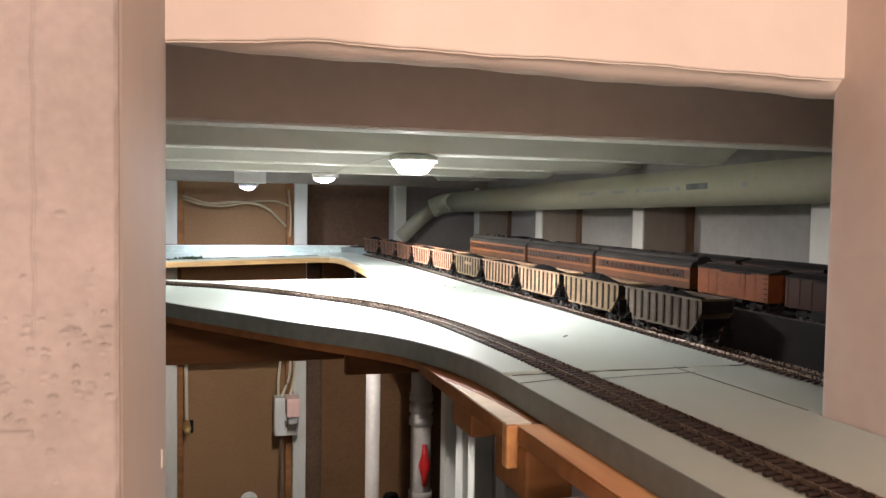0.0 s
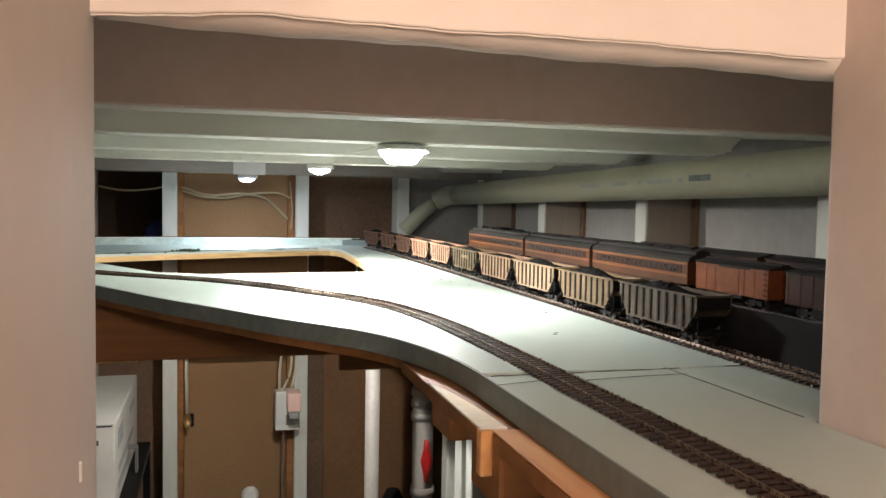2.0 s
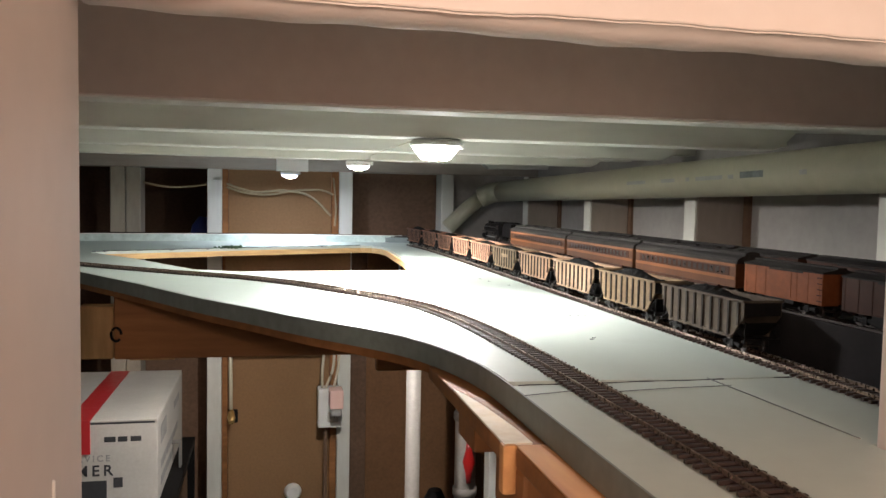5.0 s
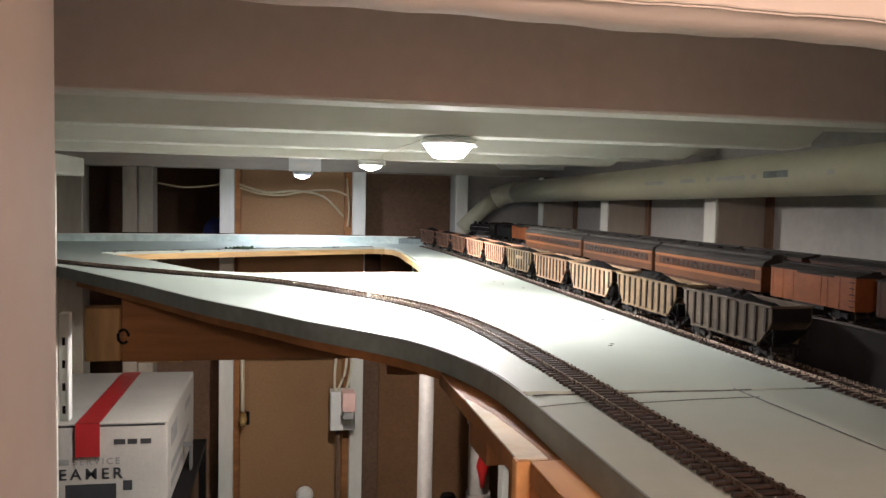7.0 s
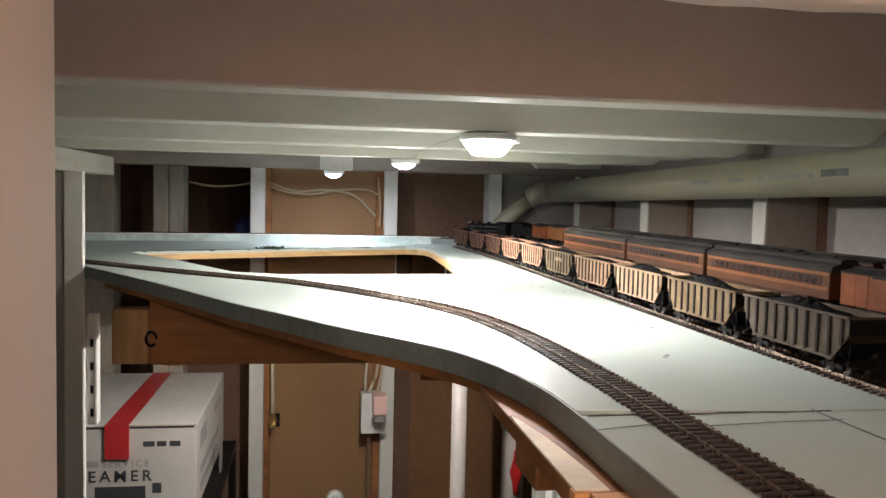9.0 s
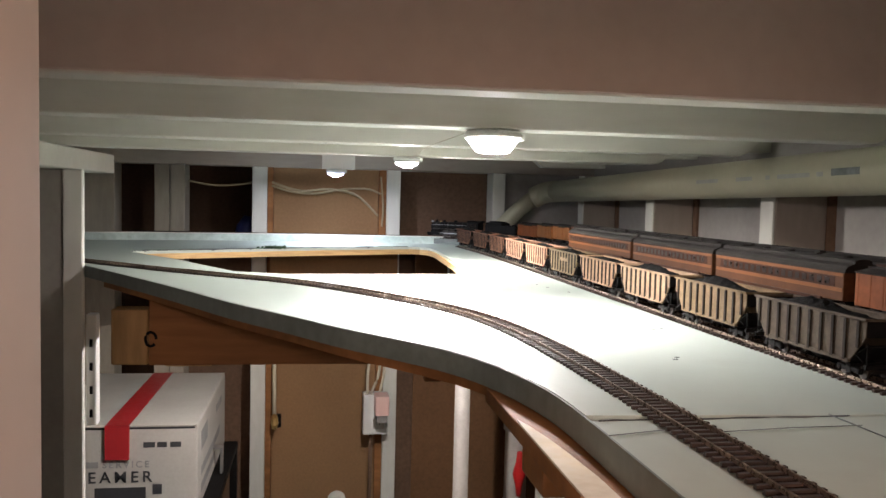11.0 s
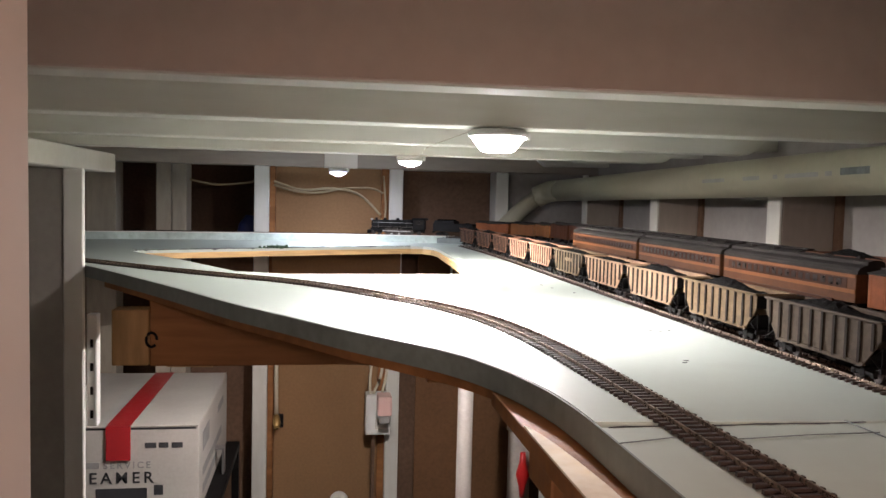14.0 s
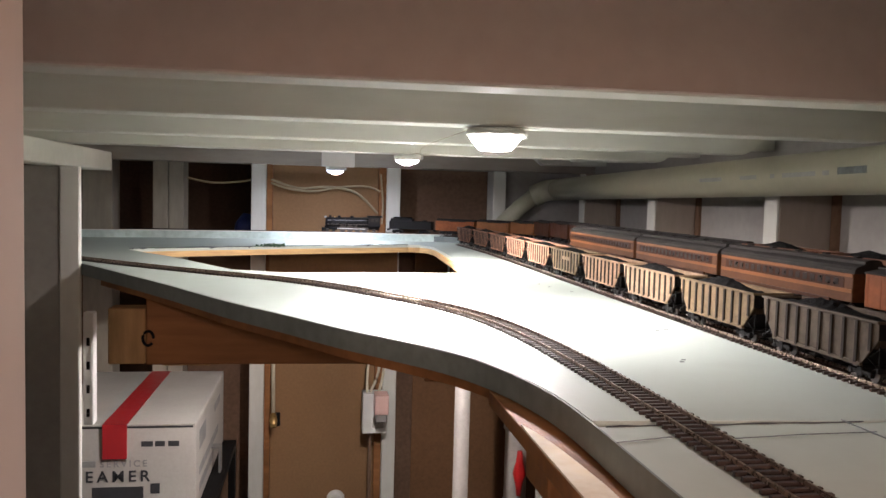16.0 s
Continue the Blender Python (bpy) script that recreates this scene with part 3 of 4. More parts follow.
track("front_track", spline([(x, y, TOP) for x, y in FT], 6), "single model track with dark brown ties curving across the table", 0.0078)
X1, X2, X3, YB, R3 = 0.506, 0.579, 0.655, 2.262, 0.42
track("freight_track", spline([(X1, y, TOP) for y in (0.19, 0.5, 0.9, 1.3, 1.6)] + [(X1 - 0.004, 1.8, TOP), (X1 - 0.02, 2.05, TOP)], 4),
      "straight model track with dark ties under the hopper cars", 0.0078)
track("coach_track", [Vector((X2, y, TOP + 0.029)) for y in (0.19, 0.8, 1.7)], "raised model track under the orange coaches", 0.0085, False, "wheel")


def line_at(s):
    """Plan place and heading (degrees) of the moving train's track, s metres along it from y = -0.6."""
    straight = YB - R3 + 0.6
    if s < straight:
        return X3, -0.6 + s, 0.0
    s -= straight
    if s < R3 * math.pi / 2:
        a = s / R3
        return X3 - R3 + R3 * math.cos(a), YB - R3 + R3 * math.sin(a), math.degrees(a)
    return X3 - R3 - (s - R3 * math.pi / 2), YB, 90.0



def height_at(s):
    """The graded main line's height: it falls from the wall side to the back shelf."""
    k = min(1.0, max(0.0, (s - 2.1) / 0.85))
    return TOP + 0.0285 - 0.0135 * k * k * (3 - 2 * k)


STEPS = [0.80 + k * 0.05 for k in range(60)]
MAIN = [Vector((*line_at(s)[:2], height_at(s))) for s in STEPS]
structure("main_roadbed", edge_strip([(p.x, p.y) for p in offset_line(MAIN, -0.022)], 0.044, TOP, TOP - 0.0002, 1, [p.z - TOP for p in MAIN], False), M["fascia"],
          "dark grey raised roadbed along the walls", "track bed")
track("main_track", MAIN, "model track curving along the back shelf", 0.0085, False, "wheel")

# ---- trains ----


def truck_bm(y0, wheel_r=0.0052, gauge=0.0165):
    bm = bmesh.new()
    for s in (-1, 1):
        x = s * 0.0125
        add_box(bm, x - 0.0012, x + 0.0012, y0 - 0.0125, y0 + 0.0125, 0.0045, 0.0088, 0.0008)
        add_box(bm, x - 0.0016, x + 0.0016, y0 - 0.003, y0 + 0.003, 0.003, 0.0105, 0.0006)
        for d in (-0.0105, 0.0105):
            add_box(bm, x - 0.0018, x + 0.0018, y0 + d - 0.0022, y0 + d + 0.0022, 0.0038, 0.0082, 0.0006)
    add_box(bm, -0.0125, 0.0125, y0 - 0.0022, y0 + 0.0022, 0.006, 0.0105)
    return bm


def wheelset_bm(y, r=0.0052):
    bm = bmesh.new()
    for s in (-1, 1):
        add_tube(bm, [(s * 0.0075, y, r), (s * 0.0095, y, r)], [r, r * 0.96], 14)
    add_tube(bm, [(-0.009, y, r), (0.009, y, r)], 0.0012, 8)
    return bm


def running_gear(car, half):
    for s in (-1, 1):
        y0 = s * (half - 0.024)
        tr = part("truck", truck_bm(y0), M["black"], car, "black truck frame")
        for d in (-0.0105, 0.0105):
            part("wheelset", wheelset_bm(y0 + d), M["wheel"], tr)
        bm = bmesh.new()
        e = s * half
        add_box(bm, -0.002, 0.002, min(e, e + s * 0.007), max(e, e + s * 0.007), 0.0085, 0.0125, 0.0006)
        add_box(bm, -0.003, 0.001, min(e + s * 0.004, e + s * 0.008), max(e + s * 0.004, e + s * 0.008), 0.0078, 0.0132, 0.0006)
        part("coupler", bm, M["black"], car)


def prism(profile, y0, y1):
    """A body with the (x, z) profile from y0 to y1."""
    bm = bmesh.new()
    a = [bm.verts.new((x, y0, z)) for x, z in profile]
    c = [bm.verts.new((x, y1, z)) for x, z in profile]
    n = len(profile)
    for k in range(n):
        bm.faces.new((a[k], a[(k + 1) % n], c[(k + 1) % n], c[k]))
    bm.faces.new(a)
    bm.faces.new(c)
    return bm


def hopper_car(paint, label, load, letters, m):
    """A ribbed open hopper car, 0.152 m long, standing on rail height zero."""
    car = thing("hopper_car", label, "hopper car", "hopper cars on the freight track", m)
    h, w, z0, z1 = 0.073, 0.0172, 0.0135, 0.0445
    bm = bmesh.new()
    cut, low = 0.017, z1 - 0.012
    side = [(-h, z1), (h, z1), (h, low), (h - cut, z0), (-h + cut, z0), (-h, low)]
    for s in (-1, 1):
        a = [bm.verts.new((s * w - 0.0006, y, z)) for y, z in side]
        c = [bm.verts.new((s * w + 0.0006, y, z)) for y, z in side]
        bm.faces.new(a)
        bm.faces.new(c)
        for k in range(6):
            bm.faces.new((a[k], a[(k + 1) % 6], c[(k + 1) % 6], c[k]))
    part("body", bm, M[paint], car)
    for s in (-1, 1):
        y = s * (h - 0.0004)
        # black ends imitate the unlit end faces
        part("end_plate", box(-w, w, y - 0.0005, y + 0.0005, low, z1 - 0.0005), M["black"], car, "end plate blackened to stand for shade")
    for s in (-1, 1):
        for k in range(10):
            y = -h + 0.0075 + k * (2 * h - 0.015) / 9
            x = s * (w + 0.0012)
            foot = z0 + max(0.0, (abs(y) - h + cut) / cut) * (low - z0)
            part("side_rib", box(x - 0.0007, x + 0.0007, y - 0.0014, y + 0.0014, foot, z1 - 0.001), M["rib"], car)
    bm = bmesh.new()
    for s in (-1, 1):
        add_box(bm, s * (w + 0.0008) - 0.0016, s * (w + 0.0008) + 0.0016, -h - 0.0012, h + 0.0012, z1 - 0.0006, z1 + 0.0014, 0.0005)
        add_box(bm, -w - 0.002, w + 0.002, s * h - 0.0012, s * h + 0.0012, z1 - 0.0006, z1 + 0.0013, 0.0004)
        add_box(bm, s * (w + 0.0004) - 0.0012, s * (w + 0.0004) + 0.0012, -h + cut, h - cut, z0 - 0.0016, z0 + 0.0012)
    part("top_chord", bm, M[paint], car)
    bm = bmesh.new()
    for y in (-0.036, 0, 0.036):
        g = bmesh.ops.create_cone(bm, cap_ends=True, segments=4, radius1=0.006, radius2=0.019, depth=0.013)
        for v in g["verts"]:
            x, yy = (v.co.x - v.co.y) * 0.7071, (v.co.x + v.co.y) * 0.7071
            v.co = Vector((x, yy * 1.25 + y, v.co.z + 0.0115))
    part("hopper_bay", bm, M["black"], car, "dark sloping discharge bays")
    for s in (-1, 1):
        bm = bmesh.new()
        y0, y1 = s * h, s * (h - 0.020)
        a = [bm.verts.new(v) for v in ((-w + 0.001, y0, 0.027), (w - 0.001, y0, 0.027), (w - 0.001, y1, 0.0135), (-w + 0.001, y1, 0.0135))]
        c = [bm.verts.new(v.co + Vector((0, 0, -0.0008))) for v in a]
        bm.faces.new(a)
        bm.faces.new(c)
        for k in range(4):
            bm.faces.new((a[k], a[(k + 1) % 4], c[(k + 1) % 4], c[k]))
        for q in (-1, 1):
            add_tube(bm, [(q * (w - 0.002), s * (h - 0.001), 0.011), (q * (w - 0.002), s * (h - 0.001), 0.028)], 0.0006, 6)
            add_tube(bm, [(q * (w - 0.001), s * (h - 0.001), 0.0125), (q * (w - 0.001), s * (h - 0.021), 0.024)], 0.0005, 6)
        add_box(bm, -w, w, s * h - 0.001, s * h + 0.001, 0.0095, 0.0130)
        part("slope_sheet", bm, M["black"], car)
    bm = bmesh.new()
    r2 = random.Random(int(load * 1000) + len(label))
    nx, ny = 7, 26
    grid = [[bm.verts.new((-w + 0.0008 + i * (2 * w - 0.0016) / (nx - 1), -h + 0.001 + j * (2 * h - 0.002) / (ny - 1),
                           z1 - 0.0035 - 0.006 * max(0.0, 0.3 - j / (ny - 1)) / 0.3
                           + load * 0.8 * math.exp(-((j / (ny - 1) - 0.62) / 0.24) ** 2) * (1 - abs(i / (nx - 1) * 2 - 1) ** 2) + r2.random() * 0.0018)) for j in range(ny)] for i in range(nx)]
    for i in range(nx - 1):
        for j in range(ny - 1):
            bm.faces.new((grid[i][j], grid[i + 1][j], grid[i + 1][j + 1], grid[i][j + 1]))
    part("coal_load", bm, M["coal"], car, "heaped black coal load")
    if letters:
        for k in range(5):
            y = -0.03 + k * 0.0075
            part("lettering", box(-w - 0.0024, -w - 0.0019, y, y + 0.0045, 0.031, 0.036), M["hop_tan"], car, "pale unreadable lettering bar")
    running_gear(car, h + 0.001)
    return car


RAIL = TOP + TIE + 0.0024
# first car takes the darkened paint in place of real shade
CARS = (("hop_shade", "grimy dark grey ribbed model hopper car with coal", 0.011, False),
        ("hop_grey", "grey-beige ribbed model hopper car heaped with coal", 0.012, False),
        ("hop_tan", "tan ribbed model hopper car heaped with coal", 0.011, False),
        ("hop_orange", "tan-orange ribbed model hopper car with coal", 0.006, False),
        ("hop_grey", "weathered grey model hopper car with pale lettering", 0.008, True),
        ("hop_pink", "faded red model hopper car with coal", 0.008, False),
        ("hop_pink", "dusty red-brown model hopper car with coal", 0.007, False),
        ("hop_brown", "brown model hopper car with coal", 0.008, False),
        ("hop_brown", "dark brown model hopper car with coal", 0.010, False),
        ("hop_brown", "dark brown model hopper car at the row's far end", 0.012, False))
for k, (paint, label, load, letters) in enumerate(CARS):
    y = 0.404 + 0.0765 + k * 0.1625
    hopper_car(paint, label, load, letters, pose(X1 - (0.004 if k == 8 else 0.014 if k == 9 else 0), y, RAIL, 0, 0, 2 if k == 8 else 4 if k == 9 else 0))


ROOF = [(-0.0178, 0.0375), (-0.0172, 0.0405), (-0.0148, 0.0432), (-0.0108, 0.0448), (-0.0085, 0.0455), (-0.0078, 0.0482), (-0.004, 0.0495), (0, 0.0498)]
ROOF = ROOF + [(-x, z) for x, z in reversed(ROOF[:-1])]


def coach(length, label, m, group="orange coaches on the raised track", name="passenger_coach"):
    """A heavyweight coach with a clerestory roof and a dark window band."""
    car = thing(name, label, "passenger coach", group, m)
    h, w = length / 2, 0.0175
    part("body", box(-w, w, -h, h, 0.0125, 0.0376, 0.0006), M["coach"], car)
    for s in (-1, 1):
        x = s * w
        part("window_band", box(x - 0.0004, x + 0.0005, -h + 0.012, h - 0.012, 0.0245, 0.0335), M["maroon"], car, "dark maroon window band")
        part("letter_board", box(x - 0.0004, x + 0.0006, -h + 0.001, h - 0.001, 0.0342, 0.0370), M["orange"], car, "thin orange stripe")
        part("belt_stripe", box(x - 0.0004, x + 0.0006, -h + 0.001, h - 0.001, 0.0206, 0.0240), M["orange"], car, "thin orange stripe")
        n = int((length - 0.034) / 0.0115)
        for k in range(n):
            y = -h + 0.017 + (k + 0.5) * (length - 0.034) / n
            part("window", box(x - 0.0006, x + 0.0009, y - 0.0035, y + 0.0035, 0.0262, 0.0322), M["glass"], car)
        part("skirt", box(x - 0.0012, x + 0.0007, -h + 0.03, h - 0.03, 0.0105, 0.0135), M["maroon"], car)
    bm = prism(ROOF, -h - 0.0015, h + 0.0015)
    part("roof", bm, M["roof"], car, "dark clerestory roof")
    for k in range(int(length / 0.045)):
        y = -h + 0.02 + k * 0.045
        part("roof_vent", box(-0.003, 0.003, y - 0.003, y + 0.003, 0.0494, 0.0515, 0.0008), M["roof"], car)
    for y0, y1 in ((-0.03, -0.008), (0.012, 0.036)):
        part("underfloor_box", box(-0.012, 0.012, y0, y1, 0.006, 0.0125, 0.001), M["black"], car)
    for s in (-1, 1):
        part("vestibule", box(-0.006, 0.006, min(s * h, s * (h + 0.0032)), max(s * h, s * (h + 0.0032)), 0.013, 0.038, 0.0008), M["roof"], car)
    running_gear(car, h)
    return car


def boxcar(length, label, m, group="", paint="boxred", name="boxcar", tall=0.0405):
    car = thing(name, label, "boxcar", group, m)
    h, w = length / 2, 0.0172
    part("body", box(-w, w, -h, h, 0.0115, tall, 0.0005), M[paint], car)
    for s in (-1, 1):
        x = s * w
        part("door", box(x - 0.0004, x + 0.0011, -0.016, 0.016, 0.0135, tall - 0.003, 0.0004), M[paint], car)
        part("door_track", box(x - 0.0004, x + 0.0016, -0.032, 0.018, tall - 0.003, tall - 0.0015), M["roof"], car)
        part("sill_bracket", box(x - 0.0012, x + 0.0009, -0.022, 0.022, 0.0085, 0.0118), M["black"], car)
        for k in range(8):
            y = -h + 0.004 + k * (2 * h - 0.008) / 7
            if abs(y) > 0.019:
                part("side_rib", box(x - 0.0003, x + 0.0006, y - 0.0005, y + 0.0005, 0.0125, tall - 0.001), M[paint], car)
        for k in range(5):
            z = 0.015 + k * 0.005
            part("ladder_rung", box(x - 0.0003, x + 0.0009, -h + 0.001, -h + 0.007, z, z + 0.0008), M["black"], car)
    part("roof", prism([(-w - 0.0008, tall), (0, tall + 0.0034), (w + 0.0008, tall), (w + 0.0004, tall - 0.0014), (-w - 0.0004, tall - 0.0014)], -h - 0.0008, h + 0.0008), M["roof"], car, "dark sloping roof")
    part("underframe_tank", box(-0.0165, 0.0165, -0.006, 0.022, 0.0030, 0.0115, 0.001), M["black"], car, "black tank under the floor")
    part("running_board", box(-0.0045, 0.0045, -h - 0.002, h + 0.002, tall + 0.0028, tall + 0.0042), M["roof"], car)
    part("brake_wheel", tube([(0.006, -h - 0.0015, tall - 0.006), (0.006, -h - 0.0024, tall - 0.006)], 0.0032, 12), M["black"], car)
    running_gear(car, h)
    return car


RAIL2 = TOP + 0.029 + TIE + 0.0024
coach(0.232, "dusty orange model coach with dark roof and window band", pose(X2, 0.656, RAIL2))
coach(0.241, "dusty orange model coach with dark clerestory roof", pose(X2, 0.902, RAIL2))
coach(0.300, "shaded orange and dark model coach at the row's far end", pose(X2, 1.183, RAIL2))
boxcar(0.118, "red model boxcar on the raised track", pose(X2, 0.466, RAIL2))
boxcar(0.118, "dark brown model boxcar in the shade by the wall", pose(X2, 0.324, RAIL2), paint="maroon")


def wheel_bm(r, x0, x1):
    bm = bmesh.new()
    add_tube(bm, [(x0, 0, 0), (x1, 0, 0)], r, 18)
    add_tube(bm, [(x0 * 1.001, 0, 0), (x1 * 1.04, 0, 0)], r * 0.3, 10)
    add_box(bm, min(x0, x1 * 1.03), max(x0, x1 * 1.03), r * 0.35, r * 0.9, -r * 0.5, r * 0.5, 0.0005)
    return bm


def steam_locomotive(m):
    """Front of the engine at y = +0.094; 0.188 m long."""
    en = thing("steam_locomotive", "black model steam locomotive with worn silver details, under way", "locomotive", "", m)
    part("boiler", tube([(0, -0.038, 0.030), (0, -0.030, 0.030), (0, 0.045, 0.029), (0, 0.080, 0.029)], [0.0135, 0.0135, 0.0125, 0.0125], 20), M["black"], en)
    part("smokebox_front", tube([(0, 0.080, 0.029), (0, 0.0825, 0.029), (0, 0.0835, 0.029)], [0.0122, 0.0118, 0.008], 20), M["black"], en)
    part("headlight", tube([(0, 0.080, 0.0425), (0, 0.087, 0.0425)], 0.0024, 12), M["steel"], en, "small bright headlight")
    part("chimney", tube([(0, 0.070, 0.040), (0, 0.070, 0.0462), (0, 0.070, 0.0475)], [0.0038, 0.0036, 0.0042], 14), M["black"], en)
    for y, r in ((0.045, 0.0052), (0.008, 0.0058)):
        part("dome", tube([(0, y, 0.038), (0, y, 0.0438), (0, y, 0.0462), (0, y, 0.0472)], [r, r * 0.95, r * 0.75, r * 0.3], 14), M["black"], en)
    part("bell", tube([(0, 0.057, 0.041), (0, 0.057, 0.0445)], [0.0022, 0.0012], 10), M["brass"], en)
    for y in (-0.02, 0.026, 0.062):
        part("boiler_band", tube([(0, y, 0.0296), (0, y + 0.0012, 0.0296)], 0.0137, 20), M["wheel"], en)
    cab = part("cab", box(-0.0165, 0.0165, -0.072, -0.038, 0.016, 0.044, 0.0008), M["black"], en)
    for s in (-1, 1):
        for y in (-0.062, -0.050):
            part("cab_window", box(s * 0.0165 - 0.0006, s * 0.0165 + 0.0006, y - 0.0042, y + 0.0042, 0.030, 0.040), M["glass"], cab)
    part("cab_roof", prism([(-0.0182, 0.044), (-0.012, 0.0472), (0, 0.0485), (0.012, 0.0472), (0.0182, 0.044), (0.017, 0.0432), (-0.017, 0.0432)], -0.078, -0.035), M["black"], en)
    part("firebox", box(-0.0125, 0.0125, -0.040, -0.006, 0.014, 0.034, 0.003, 2), M["black"], en)
    for s in (-1, 1):
        part("running_board", box(s * 0.0145 - 0.0035, s * 0.0145 + 0.0035, -0.038, 0.080, 0.0215, 0.0228), M["wheel"], en, "worn dark metal running board edge")
        part("cylinder", tube([(s * 0.0150, 0.050, 0.0115), (s * 0.0150, 0.074, 0.0115)], 0.0052, 14), M["black"], en)
        part("side_rod", box(s * 0.0135 - 0.0006, s * 0.0135 + 0.0006, -0.030, 0.036, 0.0088, 0.0106), M["steel"], en)
        part("main_rod", box(s * 0.0148 - 0.0006, s * 0.0148 + 0.0006, 0.004, 0.052, 0.0098, 0.0114), M["steel"], en)
        part("handrail", tube([(s * 0.0142, -0.036, 0.034), (s * 0.0138, 0.078, 0.034)], 0.0005, 6), M["steel"], en)
    part("frame", box(-0.006, 0.006, -0.070, 0.086, 0.007, 0.018), M["black"], en)
    part("pilot", prism([(-0.015, 0.012), (0.015, 0.012), (0.015, 0.009), (0.009, 0.002), (-0.009, 0.002), (-0.015, 0.009)], 0.082, 0.094), M["black"], en)
    drivers = []
    for y in (-0.028, -0.007, 0.014, 0.035):
        for s in (-1, 1):
            w = part("drive_wheel", wheel_bm(0.0104, s * 0.0085, s * 0.0115), M["wheel"], en, m=pose(0, y, 0.0104))
            drivers.append(w)
    for y in (0.060, 0.078, -0.055):
        part("small_wheelset", wheelset_bm(y), M["wheel"], en)
    return en, drivers


def tender(m):
    en = thing("tender", "black model coal tender behind the locomotive, under way", "tender", "", m)
    part("tank", box(-0.0165, 0.0165, -0.062, 0.062, 0.0125, 0.036, 0.0012), M["black"], en)
    part("coal_bunker", prism([(-0.0165, 0.036), (0.0165, 0.036), (0.014, 0.043), (-0.014, 0.043)], -0.005, 0.058), M["black"], en)
    part("coal_load", prism([(-0.012, 0.0432), (0.012, 0.0432), (0.005, 0.0468), (-0.004, 0.0472)], 0.0, 0.052), M["coal"], en)
    part("tank_hatch", tube([(0, -0.040, 0.036), (0, -0.040, 0.039)], 0.006, 14), M["black"], en)
    running_gear(en, 0.063)
    return en


ENGINE, DRIVERS = steam_locomotive(pose(0, 0, 0))
TENDER = tender(pose(0, 0, 0))
# vehicle, half length, gap in front of it
ROLLING = [(ENGINE, 0.094, 0.0), (TENDER, 0.066, 0.004)]
for paint, label in (("boxred", "red model boxcar behind the tender, under way"), ("orange", "orange model boxcar in the running train"),
                     ("orange", "orange-brown model boxcar in the running train")):
    ROLLING.append((boxcar(0.122, label, pose(0, 0, 0), "running train", paint, tall=0.041), 0.061, 0.014))
for k in range(7):
    ROLLING.append((boxcar(0.130, "dark maroon model boxcar in the running train", pose(0, 0, 0), "running train", "maroon", tall=0.0435), 0.065, 0.014))
for k in range(3):
    ROLLING.append((hopper_car("hop_brown", "dark model hopper car heaped with coal in the running train", 0.012, False, pose(0, 0, 0)), 0.073, 0.015))

# ---- ceiling lamps ----


def dome_bm(r, h, z):
    bm = bmesh.new()
    add_tube(bm, [(0, 0, z - h * math.sin(a)) for a in [i * math.pi / 2 / 7 for i in range(8)]], [max(0.0008, r * math.cos(a)) for a in [i * math.pi / 2 / 7 for i in range(8)]], 24)
    return bm


def puck_lamp(x, y, z, r, led, label, cradle=False):
    """A round battery lamp whose rim hangs under the joist at height z."""
    lamp = thing("puck_lamp", label, "ceiling lamp", "round lamps under the joists", pose(x, y, z))
    part("base", tube([(0, 0, 0), (0, 0, -0.004), (0, 0, -0.007)], [r * 1.02, r * 1.12, r * 1.08], 28), M["plastic"], lamp, "white plastic rim")
    if led == "led":
        part("diffuser", tube([(0, 0, -0.0072), (0, 0, -0.0090), (0, 0, -0.0090 - r * 0.45)], [r * 0.98, r * 0.98, r * 0.62], 28), M[led], lamp, "glowing white cone-shaped diffuser")
        part("led_face", tube([(0, 0, -0.0092 - r * 0.45), (0, 0, -0.0094 - r * 0.455)], r * 0.50, 24), M["led_face"], lamp, "bright flat light face")
    else:
        part("collar", tube([(0, 0, -0.0072), (0, 0, -0.0105)], [r * 1.06, r * 1.0], 28), M["plastic"], lamp, "white plastic collar")
        part("diffuser", dome_bm(r * 0.96, r * 0.36, -0.0107), M["led_dome"] if led == "led_far" else M["led_soft"], lamp, "glowing white diffuser")
        part("led_face", tube([(0, 0, -0.01075 - r * 0.36), (0, 0, -0.01078 - r * 0.36)], r * 0.38, 20), M[led], lamp, "bright flat light face")
    part("switch_tab", box(r * 1.02, r * 1.02 + 0.006, -0.004, 0.004, -0.009, -0.001, 0.0015, 2), M["plastic"], lamp)
    return lamp


puck_lamp(0.292, 0.757, 1.8005, 0.0285, "led", "round white lamp glowing brightly under a joist")
puck_lamp(0.264, 1.366, 1.8018, 0.0220, "led_far", "small round white lamp glowing under a joist")
lamp3 = puck_lamp(0.151, 2.080, 1.7990, 0.0225, "led_blue", "small bluish lamp hung on a white block")
part("mount_block", box(-0.036, 0.050, -0.014, 0.014, 0.0003, 0.0380, 0.001), M["plastic"], lamp3, "white mounting block")
part("hanger", box(-0.003, 0.003, -0.004, 0.004, 0.0381, 0.1900), M["dimmed_wood"], lamp3, "thin hanger strip")
wire = thing("lamp_wire", "thin white wire between two ceiling lamps", "wire")
part("wire", tube(spline([(0.268, 0.775, 1.801), (0.25, 0.95, 1.796), (0.262, 1.15, 1.800), (0.272, 1.25, 1.799), (0.264, 1.335, 1.800)], 5), 0.0003, 6), M["old_cable"], wire)

# ---- drain pipe along the east wall ----
PX, PR = 0.802, 0.031


def pipe_z(y):
    """The drain falls gently towards the far corner."""
    return 1.7736 - 0.0129 * (y - 1)


